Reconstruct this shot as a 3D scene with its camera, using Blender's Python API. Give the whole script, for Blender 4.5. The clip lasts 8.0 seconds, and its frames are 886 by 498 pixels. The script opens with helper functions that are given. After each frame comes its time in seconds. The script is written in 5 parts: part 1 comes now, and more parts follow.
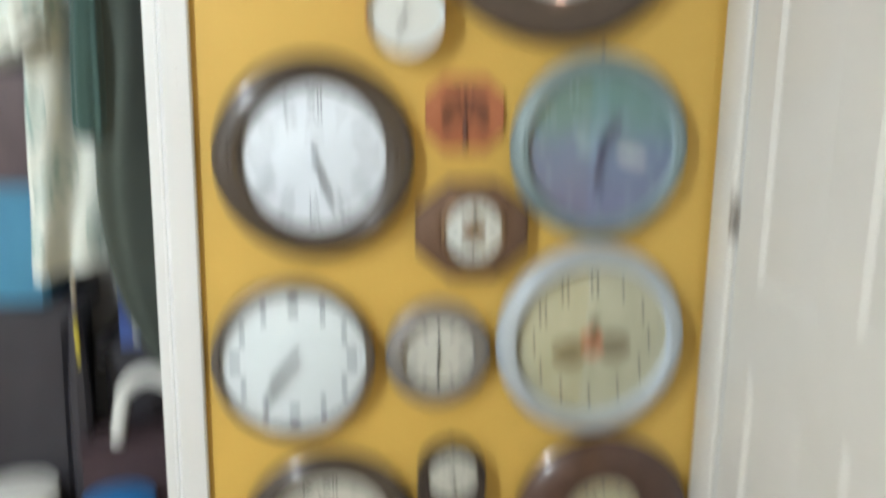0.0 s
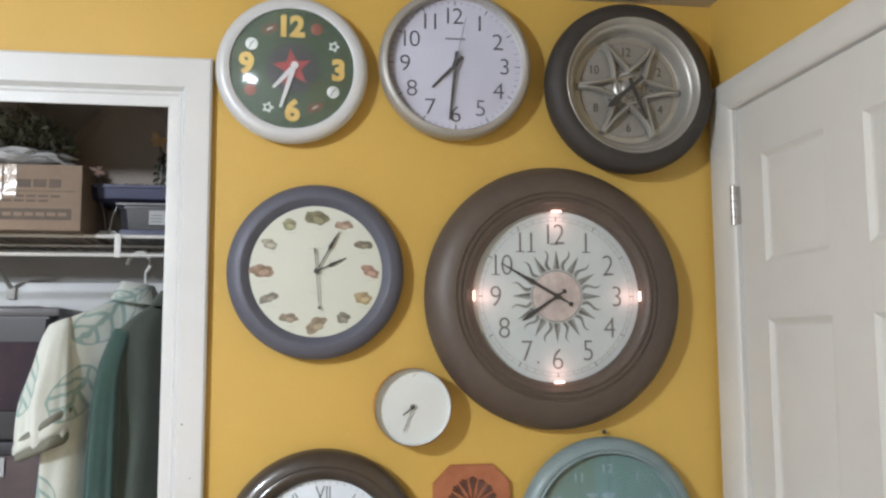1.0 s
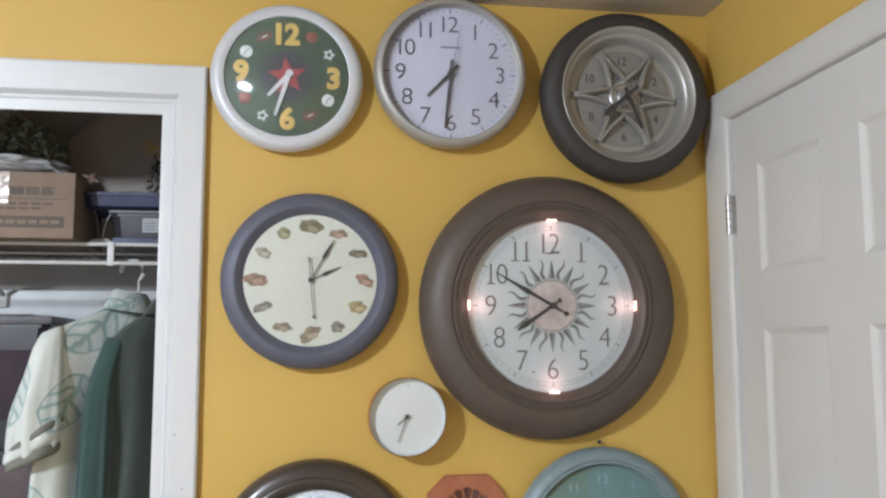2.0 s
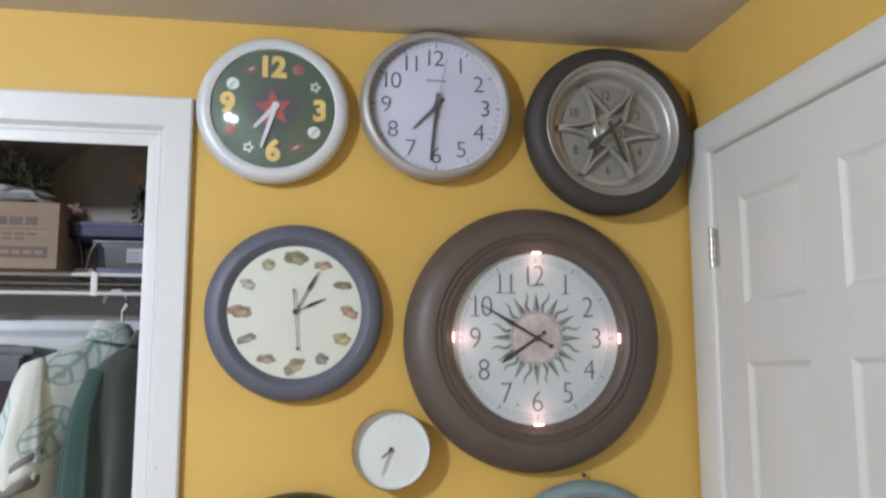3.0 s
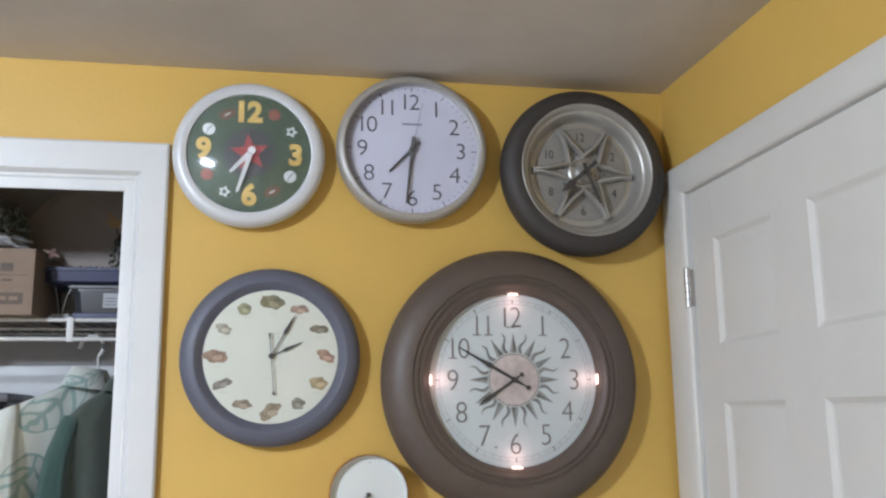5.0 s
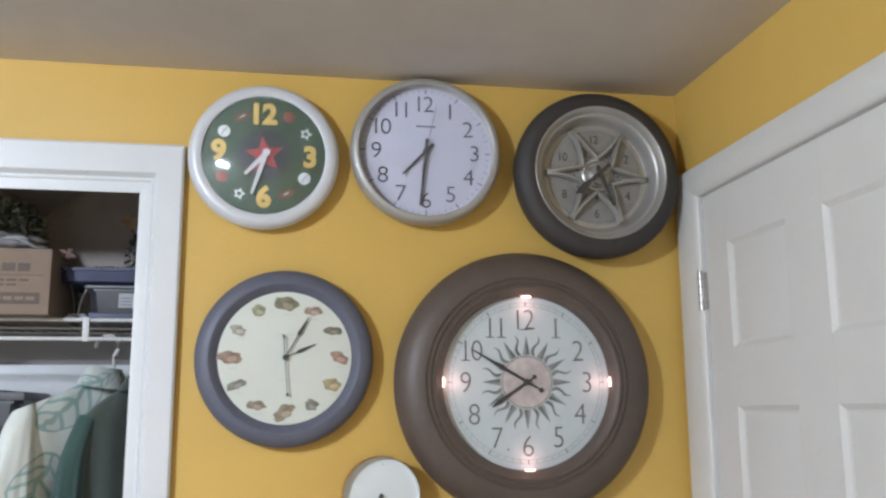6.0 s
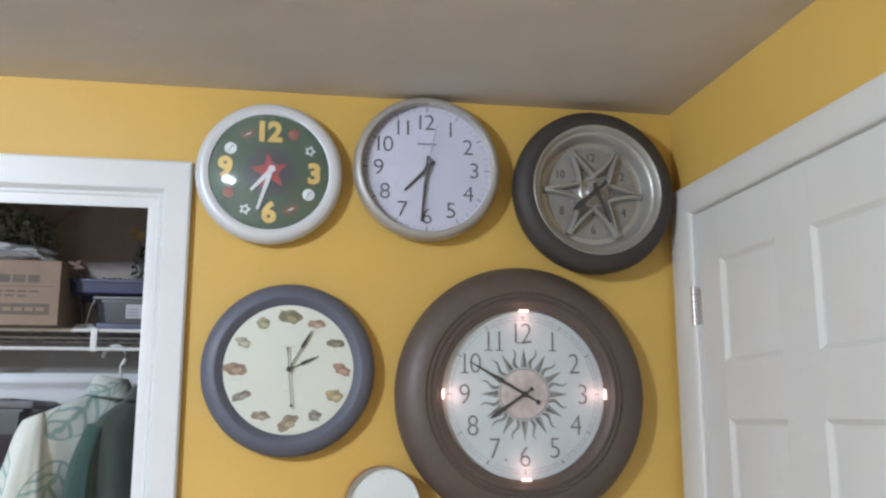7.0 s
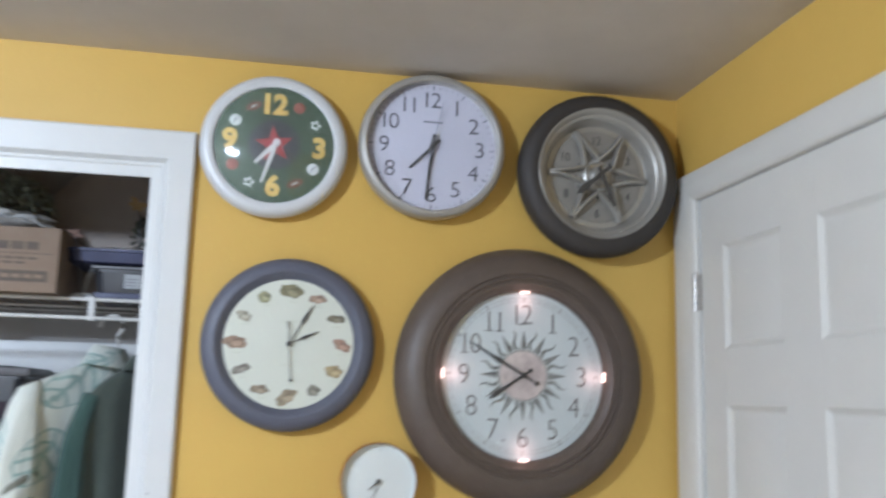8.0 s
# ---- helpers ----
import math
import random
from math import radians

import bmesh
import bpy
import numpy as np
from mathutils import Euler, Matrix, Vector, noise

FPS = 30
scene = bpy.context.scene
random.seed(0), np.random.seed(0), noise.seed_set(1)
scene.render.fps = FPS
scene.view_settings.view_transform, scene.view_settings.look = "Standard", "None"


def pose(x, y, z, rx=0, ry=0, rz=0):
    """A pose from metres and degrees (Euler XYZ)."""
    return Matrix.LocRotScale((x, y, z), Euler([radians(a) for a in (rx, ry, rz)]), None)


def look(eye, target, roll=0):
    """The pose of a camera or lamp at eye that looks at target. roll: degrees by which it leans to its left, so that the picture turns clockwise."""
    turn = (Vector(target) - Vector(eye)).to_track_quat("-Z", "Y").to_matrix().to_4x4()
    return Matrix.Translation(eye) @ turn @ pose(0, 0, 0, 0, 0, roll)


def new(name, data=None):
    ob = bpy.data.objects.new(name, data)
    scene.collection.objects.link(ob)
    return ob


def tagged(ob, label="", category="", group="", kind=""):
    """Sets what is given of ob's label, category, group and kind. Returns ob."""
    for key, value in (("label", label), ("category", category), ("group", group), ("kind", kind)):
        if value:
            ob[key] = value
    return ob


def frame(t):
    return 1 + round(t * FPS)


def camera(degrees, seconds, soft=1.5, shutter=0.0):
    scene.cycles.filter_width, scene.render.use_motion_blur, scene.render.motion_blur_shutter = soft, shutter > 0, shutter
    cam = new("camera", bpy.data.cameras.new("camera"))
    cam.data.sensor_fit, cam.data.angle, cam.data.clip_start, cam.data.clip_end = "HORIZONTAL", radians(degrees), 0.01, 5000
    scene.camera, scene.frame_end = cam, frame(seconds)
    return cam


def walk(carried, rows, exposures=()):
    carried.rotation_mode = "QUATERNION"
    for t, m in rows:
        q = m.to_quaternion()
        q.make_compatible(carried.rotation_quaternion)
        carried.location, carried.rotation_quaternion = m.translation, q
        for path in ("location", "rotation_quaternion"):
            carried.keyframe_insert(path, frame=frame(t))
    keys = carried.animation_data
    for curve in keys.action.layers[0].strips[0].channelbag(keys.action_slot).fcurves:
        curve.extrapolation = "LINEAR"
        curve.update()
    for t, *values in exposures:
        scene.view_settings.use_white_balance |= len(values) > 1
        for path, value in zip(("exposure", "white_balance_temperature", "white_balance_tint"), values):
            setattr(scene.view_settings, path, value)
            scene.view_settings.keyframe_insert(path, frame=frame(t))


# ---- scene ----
cam = camera(52.8, 8.0, soft=2.35, shutter=1.0)
PATH = [
    (0, (-0.819, -1.698, 1.389), (-0.527, 0.234, 0.961), 0.9),
    (0.3, (-0.799, -1.705, 1.532), (-0.537, 0.277, 1.456), -0.3),
    (0.4, (-0.821, -1.714, 1.549), (-0.538, 0.266, 1.593), -0.1),
    (0.5, (-0.83, -1.725, 1.557), (-0.542, 0.251, 1.68), -0.2),
    (1, (-0.843, -1.737, 1.574), (-0.543, 0.229, 1.789), -0.3),
    (1.5, (-0.843, -1.731, 1.579), (-0.539, 0.234, 1.796), -0.3),
    (3, (-0.84, -1.736, 1.589), (-0.5, 0.214, 1.878), -0.1),
    (3.5, (-0.827, -1.745, 1.598), (-0.474, 0.194, 1.935), -0.4),
    (4, (-0.821, -1.747, 1.599), (-0.457, 0.184, 1.969), -0.8),
    (4.5, (-0.819, -1.745, 1.597), (-0.452, 0.186, 1.969), -0.8),
    (6, (-0.823, -1.751, 1.61), (-0.484, 0.187, 1.972), -0.4),
    (6.5, (-0.828, -1.765, 1.616), (-0.508, 0.176, 1.977), -0.2),
    (7, (-0.833, -1.8, 1.624), (-0.493, 0.136, 1.994), -0.1),
    (7.5, (-0.822, -1.821, 1.604), (-0.47, 0.127, 1.891), -1.2),
    (7.6, (-0.835, -1.822, 1.605), (-0.467, 0.124, 1.884), -1.0),
    (7.8, (-0.841, -1.813, 1.606), (-0.526, 0.135, 1.933), 0.5),
    (8, (-0.858, -1.789, 1.618), (-0.494, 0.149, 1.949), 1.5),
]
walk(cam, [(t, look(eye, target, roll)) for t, eye, target, roll in PATH], exposures=[(0.0, 1.40, 5640, 3), (0.6, 1.19, 5740, 7), (1.2, 1.18, 5540, 9), (2.0, 1.17, 5430, 10), (4.0, 1.17, 5290, 10), (7.5, 1.20, 5270, 9), (8.0, 1.22, 5090, 8)])

# ---- light: one warm-white ceiling lamp behind and to the left of the camera, plus an added downward fill ----
CEIL = 2.29
world = bpy.data.worlds.new("world")
world.use_nodes = True
world.node_tree.nodes["Background"].inputs[0].default_value = (0.9, 0.95, 1.0, 1)
world.node_tree.nodes["Background"].inputs[1].default_value = 0.02
scene.world = world
bulb = bpy.data.lights.new("room_lamp", "POINT")
bulb.energy, bulb.shadow_soft_size, bulb.color = 53, 0.08, (1.0, 0.98, 0.95)
new("room_lamp", bulb).location = (-2.20, -1.90, 2.23)
# added downward fill at the lamp: lifts the lower wall and softens shadows
down_fill = bpy.data.lights.new("room_lamp_down_fill", "AREA")
down_fill.shape, down_fill.size, down_fill.energy, down_fill.color = "DISK", 0.26, 8, (1.0, 0.98, 0.95)
new("room_lamp_down_fill", down_fill).location = (-2.20, -1.90, 2.19)


# ---- materials ----
def mat(name, base, rough=0.6, metal=0.0, second=None, scale=30.0, mix=0.35, bump=0.0, bump_scale=200.0, coat=0.0, emit=0.0, transmission=0.0, alpha=1.0, sheen=0.0):
    """A node material: two scales of noise in the colour, fine relief, gloss that varies."""
    m = bpy.data.materials.new(name)
    m.use_nodes = True
    nt = m.node_tree
    b = nt.nodes["Principled BSDF"]
    b.inputs["Base Color"].default_value = (*base, 1)
    b.inputs["Roughness"].default_value = rough
    b.inputs["Metallic"].default_value = metal
    b.inputs["Coat Weight"].default_value = coat
    b.inputs["Coat Roughness"].default_value = 0.12
    b.inputs["Transmission Weight"].default_value = transmission
    b.inputs["Alpha"].default_value = alpha
    b.inputs["Sheen Weight"].default_value = sheen
    if emit:
        b.inputs["Emission Color"].default_value = (*base, 1)
        b.inputs["Emission Strength"].default_value = emit
    tc = nt.nodes.new("ShaderNodeTexCoord")
    if second:
        n1 = nt.nodes.new("ShaderNodeTexNoise")
        n1.inputs["Scale"].default_value, n1.inputs["Detail"].default_value = scale, 6
        n2 = nt.nodes.new("ShaderNodeTexNoise")
        n2.inputs["Scale"].default_value, n2.inputs["Detail"].default_value = scale * 0.13, 3
        add = nt.nodes.new("ShaderNodeMath")
        add.operation = "MULTIPLY_ADD"
        add.inputs[1].default_value = 0.5
        ramp = nt.nodes.new("ShaderNodeMapRange")
        ramp.inputs["From Min"].default_value, ramp.inputs["From Max"].default_value = 0.55, 0.95
        ramp.inputs["To Max"].default_value = mix * 2
        mx = nt.nodes.new("ShaderNodeMix")
        mx.data_type = "RGBA"
        mx.inputs[6].default_value, mx.inputs[7].default_value = (*base, 1), (*second, 1)
        for n in (n1, n2):
            nt.links.new(tc.outputs["Object"], n.inputs["Vector"])
        nt.links.new(n1.outputs["Fac"], add.inputs[0])
        nt.links.new(n2.outputs["Fac"], add.inputs[2])
        nt.links.new(add.outputs[0], ramp.inputs["Value"])
        nt.links.new(ramp.outputs[0], mx.inputs[0])
        nt.links.new(mx.outputs[2], b.inputs["Base Color"])
        rr = nt.nodes.new("ShaderNodeMapRange")
        rr.inputs["From Min"].default_value, rr.inputs["From Max"].default_value = 0.4, 1.1
        rr.inputs["To Min"].default_value, rr.inputs["To Max"].default_value = max(0.02, rough - 0.06), min(1, rough + 0.1)
        nt.links.new(add.outputs[0], rr.inputs["Value"])
        nt.links.new(rr.outputs[0], b.inputs["Roughness"])
    if bump:
        n3 = nt.nodes.new("ShaderNodeTexNoise")
        n3.inputs["Scale"].default_value, n3.inputs["Detail"].default_value = bump_scale, 4
        bp = nt.nodes.new("ShaderNodeBump")
        bp.inputs["Strength"].default_value, bp.inputs["Distance"].default_value = bump, 0.002
        nt.links.new(tc.outputs["Object"], n3.inputs["Vector"])
        nt.links.new(n3.outputs["Fac"], bp.inputs["Height"])
        nt.links.new(bp.outputs["Normal"], b.inputs["Normal"])
    return m


M_WALL = mat("yellow_wall_paint", (0.65, 0.430, 0.090), 0.5, second=(0.59, 0.385, 0.080), scale=9, mix=0.3, bump=0.25, bump_scale=140)
M_CEIL = mat("ceiling_paint", (0.66, 0.62, 0.57), 0.85, second=(0.58, 0.54, 0.49), scale=12, mix=0.4, bump=0.35, bump_scale=120)
M_TRIM = mat("white_trim_paint", (0.705, 0.715, 0.71), 0.38, second=(0.63, 0.64, 0.63), scale=14, mix=0.3, bump=0.12, bump_scale=90)
M_DOOR = mat("white_door_paint", (0.67, 0.655, 0.605), 0.42, second=(0.61, 0.59, 0.54), scale=11, mix=0.3, bump=0.15, bump_scale=70)
M_PLASTER = mat("off_white_wall_paint", (0.70, 0.68, 0.64), 0.6, second=(0.64, 0.62, 0.58), scale=9, mix=0.3, bump=0.25, bump_scale=140)
M_CARPET = mat("floor_carpet", (0.36, 0.32, 0.27), 0.95, second=(0.26, 0.22, 0.18), scale=120, mix=0.5, bump=0.8, bump_scale=400)
# off-white closet paint, darkened evenly to stand for the shade below the shelf
M_CLOSET = mat("closet_wall_paint_shaded", (0.44, 0.425, 0.41), 0.7, second=(0.36, 0.345, 0.33), scale=8, mix=0.4, bump=0.2, bump_scale=100)
M_STEEL = mat("brushed_hinge_steel", (0.55, 0.53, 0.50), 0.35, 1.0, second=(0.35, 0.33, 0.3), scale=90, mix=0.4)
M_INK = mat("dark_print_ink", (0.06, 0.058, 0.065), 0.6)
M_INKGREY = mat("grey_print_ink", (0.16, 0.16, 0.18), 0.6)
M_HAND = mat("black_hand_metal", (0.04, 0.038, 0.037), 0.4, second=(0.06, 0.058, 0.055), scale=60)
M_GLASS = mat("clear_glass", (1, 1, 1), 0.02, transmission=1.0)
M_DOME = mat("clear_plastic_dome", (1, 1, 1), 0.10, transmission=1.0)
M_DOME.node_tree.nodes["Principled BSDF"].inputs["IOR"].default_value = 1.3


# ---- mesh helpers ----
def mesh(name, bm, material, sharp=32, smooth=True):
    bmesh.ops.recalc_face_normals(bm, faces=bm.faces[:])
    me = bpy.data.meshes.new(name)
    bm.to_mesh(me)
    bm.free()
    for m in material if isinstance(material, (list, tuple)) else (material,):
        me.materials.append(m)
    if smooth:
        me.polygons.foreach_set("use_smooth", [True] * len(me.polygons))
        me.set_sharp_from_angle(angle=radians(sharp))
    return me


def part(name, bm, material, parent, label="", sharp=32, smooth=True):
    ob = new(name, bm if isinstance(bm, bpy.types.Mesh) else mesh(name, bm, material, sharp, smooth))
    ob.parent = parent
    return tagged(ob, label)


def thing(name, x, y, z, label, category, group="", kind="", rz=0.0):
    ob = new(name)
    ob.empty_display_size = 0.05
    ob.matrix_basis = pose(x, y, z, 0, 0, rz)
    return tagged(ob, label, category, group, kind)


def solo(name, bm, material, label, category, group="", kind="", sharp=32, smooth=True):
    return tagged(new(name, mesh(name, bm, material, sharp, smooth)), label, category, group, kind)


def box(x0, x1, y0, y1, z0, z1, bevel=0.0, bm=None):
    b = bmesh.new()
    bmesh.ops.create_cube(b, size=1)
    for v in b.verts:
        v.co = Vector(((x0 + x1) / 2 + v.co.x * (x1 - x0), (y0 + y1) / 2 + v.co.y * (y1 - y0), (z0 + z1) / 2 + v.co.z * (z1 - z0)))
    if bevel:
        bmesh.ops.bevel(b, geom=b.edges[:], offset=bevel, segments=2, affect="EDGES", profile=0.6)
    if bm is None:
        return b
    return join(bm, b)


def join(bm, other):
    me = bpy.data.meshes.new("scrap")
    other.to_mesh(me)
    other.free()
    bm.from_mesh(me)
    bpy.data.meshes.remove(me)
    return bm


def lathe(profile, seg=96, bm=None, sx=1.0, sz=1.0):
    """A turned shape: rows of (radius, distance off the wall), round the y axis."""
    bm = bm or bmesh.new()
    rings = []
    for r, d in profile:
        if r < 1e-6:
            rings.append([bm.verts.new((0, -d, 0))])
        else:
            rings.append([bm.verts.new((sx * r * math.cos(2 * math.pi * k / seg), -d, sz * r * math.sin(2 * math.pi * k / seg))) for k in range(seg)])
    for a, b in zip(rings, rings[1:]):
        for k in range(seg):
            q = (k + 1) % seg
            if len(a) == 1 and len(b) == 1:
                continue
            if len(a) == 1:
                bm.faces.new((a[0], b[k], b[q]))
            elif len(b) == 1:
                bm.faces.new((a[k], a[q], b[0]))
            else:
                bm.faces.new((a[k], a[q], b[q], b[k]))
    return bm


def arc(r0, d0, r1, d1, bulge, n=8):
    """Points of a profile from one to the other, bowed outwards by bulge."""
    rows = []
    for k in range(n + 1):
        f = k / n
        h = 4 * f * (1 - f) * bulge
        dx, dy = r1 - r0, d1 - d0
        ln = math.hypot(dx, dy)
        rows.append((r0 + dx * f + dy / ln * h, d0 + dy * f - dx / ln * h))
    return rows


def slab(points, d0, d1, bm=None):
    """A flat outline in x and z, from d0 to d1 off the wall."""
    bm = bm or bmesh.new()
    a = [bm.verts.new((x, -d0, z)) for x, z in points]
    b = [bm.verts.new((x, -d1, z)) for x, z in points]
    bm.faces.new(b)
    bm.faces.new(a[::-1])
    n = len(points)
    for k in range(n):
        q = (k + 1) % n
        bm.faces.new((a[k], a[q], b[q], b[k]))
    return bm


def tube(points, radius, seg=8, bm=None, closed=False):
    """A round bar along points; radius is a number or one for each point."""
    bm = bm or bmesh.new()
    pts = [Vector(p) for p in points]
    radii = radius if isinstance(radius, (list, tuple)) else [radius] * len(pts)
    rings = []
    for k, p in enumerate(pts):
        if closed:
            way = pts[(k + 1) % len(pts)] - pts[k - 1]
        else:
            way = pts[min(k + 1, len(pts) - 1)] - pts[max(k - 1, 0)]
        q = way.to_track_quat("Z", "Y")
        rings.append([bm.verts.new(p + q @ Vector((radii[k] * math.cos(2 * math.pi * a / seg), radii[k] * math.sin(2 * math.pi * a / seg), 0))) for a in range(seg)])
    pairs = list(zip(rings, rings[1:])) + ([(rings[-1], rings[0])] if closed else [])
    for a, b in pairs:
        for k in range(seg):
            bm.faces.new((a[k], a[(k + 1) % seg], b[(k + 1) % seg], b[k]))
    if not closed:
        bm.faces.new(rings[0])
        bm.faces.new(rings[-1])
    return bm


def loft(rings, bm=None, cap=True, first=True):
    bm = bm or bmesh.new()
    rows = [[bm.verts.new(p) for p in r] for r in rings]
    n = len(rows[0])
    for a, b in zip(rows, rows[1:]):
        for k in range(n):
            bm.faces.new((a[k], a[(k + 1) % n], b[(k + 1) % n], b[k]))
    if cap:
        if first:
            bm.faces.new(rows[0])
        bm.faces.new(rows[-1])
    return bm


TEXTS = {}


def lettering(s, size, thick=0.0004, bold=0.0, wide=1.0, space=1.0):
    """The mesh of a word in the built-in font, centred, facing the room."""
    key = (s, size, thick, bold, wide, space)
    if key not in TEXTS:
        cu = bpy.data.curves.new("lettering", "FONT")
        cu.body, cu.size, cu.extrude, cu.offset = s, size, thick, bold
        cu.resolution_u, cu.space_character = 4, space
        ob = new("lettering", cu)
        bpy.context.view_layer.update()
        me = bpy.data.meshes.new_from_object(ob.evaluated_get(bpy.context.evaluated_depsgraph_get()))
        bpy.data.objects.remove(ob)
        bpy.data.curves.remove(cu)
        co = np.empty(len(me.vertices) * 3)
        me.vertices.foreach_get("co", co)
        co = co.reshape(-1, 3)
        mid = (co.min(0) + co.max(0)) / 2
        for v in me.vertices:
            x, y, z = v.co
            v.co = ((x - mid[0]) * wide, -z, y - mid[1])
        TEXTS[key] = me
    return TEXTS[key]


PIECES = {}


def characters(me):
    """The separate characters of a lettering mesh, each as a mesh of its own."""
    if me.name in PIECES:
        return PIECES[me.name]
    bm = bmesh.new()
    bm.from_mesh(me)
    groups, seen = [], set()
    for v in bm.verts:
        if v in seen:
            continue
        stack, found = [v], []
        seen.add(v)
        while stack:
            w = stack.pop()
            found.append(w)
            for e in w.link_edges:
                o = e.other_vert(w)
                if o not in seen:
                    seen.add(o)
                    stack.append(o)
        groups.append(found)
    # pieces that overlap sideways belong to one character
    spans = []
    for g in sorted(groups, key=lambda g: min(v.co.x for v in g)):
        lo, hi = min(v.co.x for v in g), max(v.co.x for v in g)
        if spans and lo < spans[-1][1] - 0.0002:
            spans[-1] = (spans[-1][0], max(hi, spans[-1][1]), spans[-1][2] + g)
        else:
            spans.append((lo, hi, g))
    out = []
    for lo, hi, g in spans:
        index = {v: k for k, v in enumerate(g)}
        one = bpy.data.meshes.new("character")
        one.from_pydata([v.co[:] for v in g], [], [[index[v] for v in f.verts] for f in bm.faces if f.verts[0] in index])
        for m in me.materials:
            one.materials.append(m)
        out.append(one)
    bm.free()
    PIECES[me.name] = out
    return out


def write(parent, s, x, z, d, size, material, turn=0.0, bold=0.0, name="numeral", wide=1.0, space=1.0):
    me = lettering(s, size, 0.0004, bold, wide, space)
    if not me.materials:
        me.materials.append(material)
    elif me.materials[0] != material:
        me = me.copy()
        me.materials.clear()
        me.materials.append(material)
    for piece in characters(me):
        ob = new(name, piece)
        ob.parent = parent
        ob.matrix_basis = pose(x, -d, z, 0, turn, 0)
    return me


def clockwise(hour, r):
    a = math.pi / 2 - hour * math.pi / 6
    return r * math.cos(a), r * math.sin(a)


def ticks(parent, r0, r1, w, d, material, count=60, skip=0, name="minute_track"):
    bm = bmesh.new()
    for k in range(count):
        if skip and k % skip == 0:
            continue
        a = math.pi / 2 - 2 * math.pi * k / count
        u, v = Vector((math.cos(a), math.sin(a))), Vector((-math.sin(a), math.cos(a))) * w / 2
        p = [u * r0 - v, u * r0 + v, u * r1 + v, u * r1 - v]
        slab([(q.x, q.y) for q in p], d, d + 0.0005, bm)
        if count <= 12:
            part("hour_mark", bm, material, parent, smooth=False)
            bm = bmesh.new()
    if count > 12:
        tagged(part(name, bm, material, parent, smooth=False), kind="stuff")


def hand(parent, name, dx, dz, outline, d, material, label="", ox=0.0, oz=0.0):
    """A clock hand towards (dx, dz); outline: rows of (along, half width)."""
    ln = math.hypot(dx, dz)
    u, v = Vector((dx, dz)) / ln, Vector((-dz, dx)) / ln
    left = [u * a + v * w for a, w in outline]
    right = [u * a - v * w for a, w in outline[::-1]]
    pts = [p for k, p in enumerate(left + right)]
    keep = []
    for p in pts:
        if not keep or (p - keep[-1]).length > 1e-5:
            keep.append(p)
    if (keep[0] - keep[-1]).length < 1e-5:
        keep.pop()
    return part(name, slab([(p.x + ox, p.y + oz) for p in keep], d, d + 0.0012), material, parent, label, smooth=False)


def disc(parent, name, r, d, thick, material, label="", seg=64, x=0.0, z=0.0):
    ob = part(name, lathe([(0, d + thick), (r * 0.96, d + thick), (r, d + thick * 0.7), (r, d), (0, d)], seg), material, parent, label)
    ob.location = (x, 0, z)
    return ob


def glass(parent, r, d, bow=0.0, material=None):
    rows = [(r * k / 10, d + bow * (1 - (k / 10) ** 2)) for k in range(11)]
    back = [(r * k / 10, d - 0.002 + bow * (1 - (k / 10) ** 2)) for k in range(10, -1, -1)]
    ob = part("glass", lathe(rows + back, 64), material or M_GLASS, parent, "clear glass")
    ob.visible_shadow = False
    return ob


# ---- the room ----
ROOM_X, ROOM_Y = -3.7, -3.7
OPEN_R, OPEN_L, OPEN_T = -1.104, -2.75, 2.085
tagged(new("floor", mesh("floor", box(ROOM_X - 0.1, 0.1, ROOM_Y - 0.1, 0.75, -0.1, 0.0), M_CARPET)), "beige carpeted floor of a small bedroom", "floor", kind="structure")
tagged(new("ceiling", mesh("ceiling", box(ROOM_X - 0.1, 0.1, ROOM_Y - 0.1, 0.75, CEIL, CEIL + 0.1), M_CEIL)), "dull off-white painted plaster ceiling", "ceiling", kind="structure")
outline = [(0, 0), (0, CEIL), (ROOM_X, CEIL), (ROOM_X, 0), (OPEN_L, 0), (OPEN_L, OPEN_T), (OPEN_R, OPEN_T), (OPEN_R, 0)]
solo("wall_north", slab(outline, -0.10, 0.0), M_WALL, "mustard yellow painted wall with a closet opening", "wall", kind="structure", smooth=False)
# the side wall with its doorway: outline in y and z
DOOR0, DOOR1, DOOR_T = -0.088, -0.815, 2.052
bm = bmesh.new()
yz = [(0.10, 0), (0.10, CEIL), (ROOM_Y, CEIL), (ROOM_Y, 0), (DOOR1, 0), (DOOR1, DOOR_T), (DOOR0, DOOR_T), (DOOR0, 0)]
a = [bm.verts.new((0.0, y, z)) for y, z in yz]
b = [bm.verts.new((0.1, y, z)) for y, z in yz]
bm.faces.new(a), bm.faces.new(b[::-1])
for k in range(8):
    bm.faces.new((a[k], b[k], b[(k + 1) % 8], a[(k + 1) % 8]))
solo("wall_east", bm, M_WALL, "mustard yellow painted side wall round a white door", "wall", kind="structure", smooth=False)
# two unseen walls close the room; off-white is chosen to bounce neutral fill light
solo("wall_south", box(ROOM_X, 0, ROOM_Y - 0.1, ROOM_Y, 0, CEIL), M_PLASTER, "unseen wall behind the viewer, off-white to bounce light", "wall", kind="structure", smooth=False)
solo("wall_west", box(ROOM_X - 0.1, ROOM_X, ROOM_Y, 0.1, 0, CEIL), M_PLASTER, "unseen far side wall, off-white to bounce light", "wall", kind="structure", smooth=False)
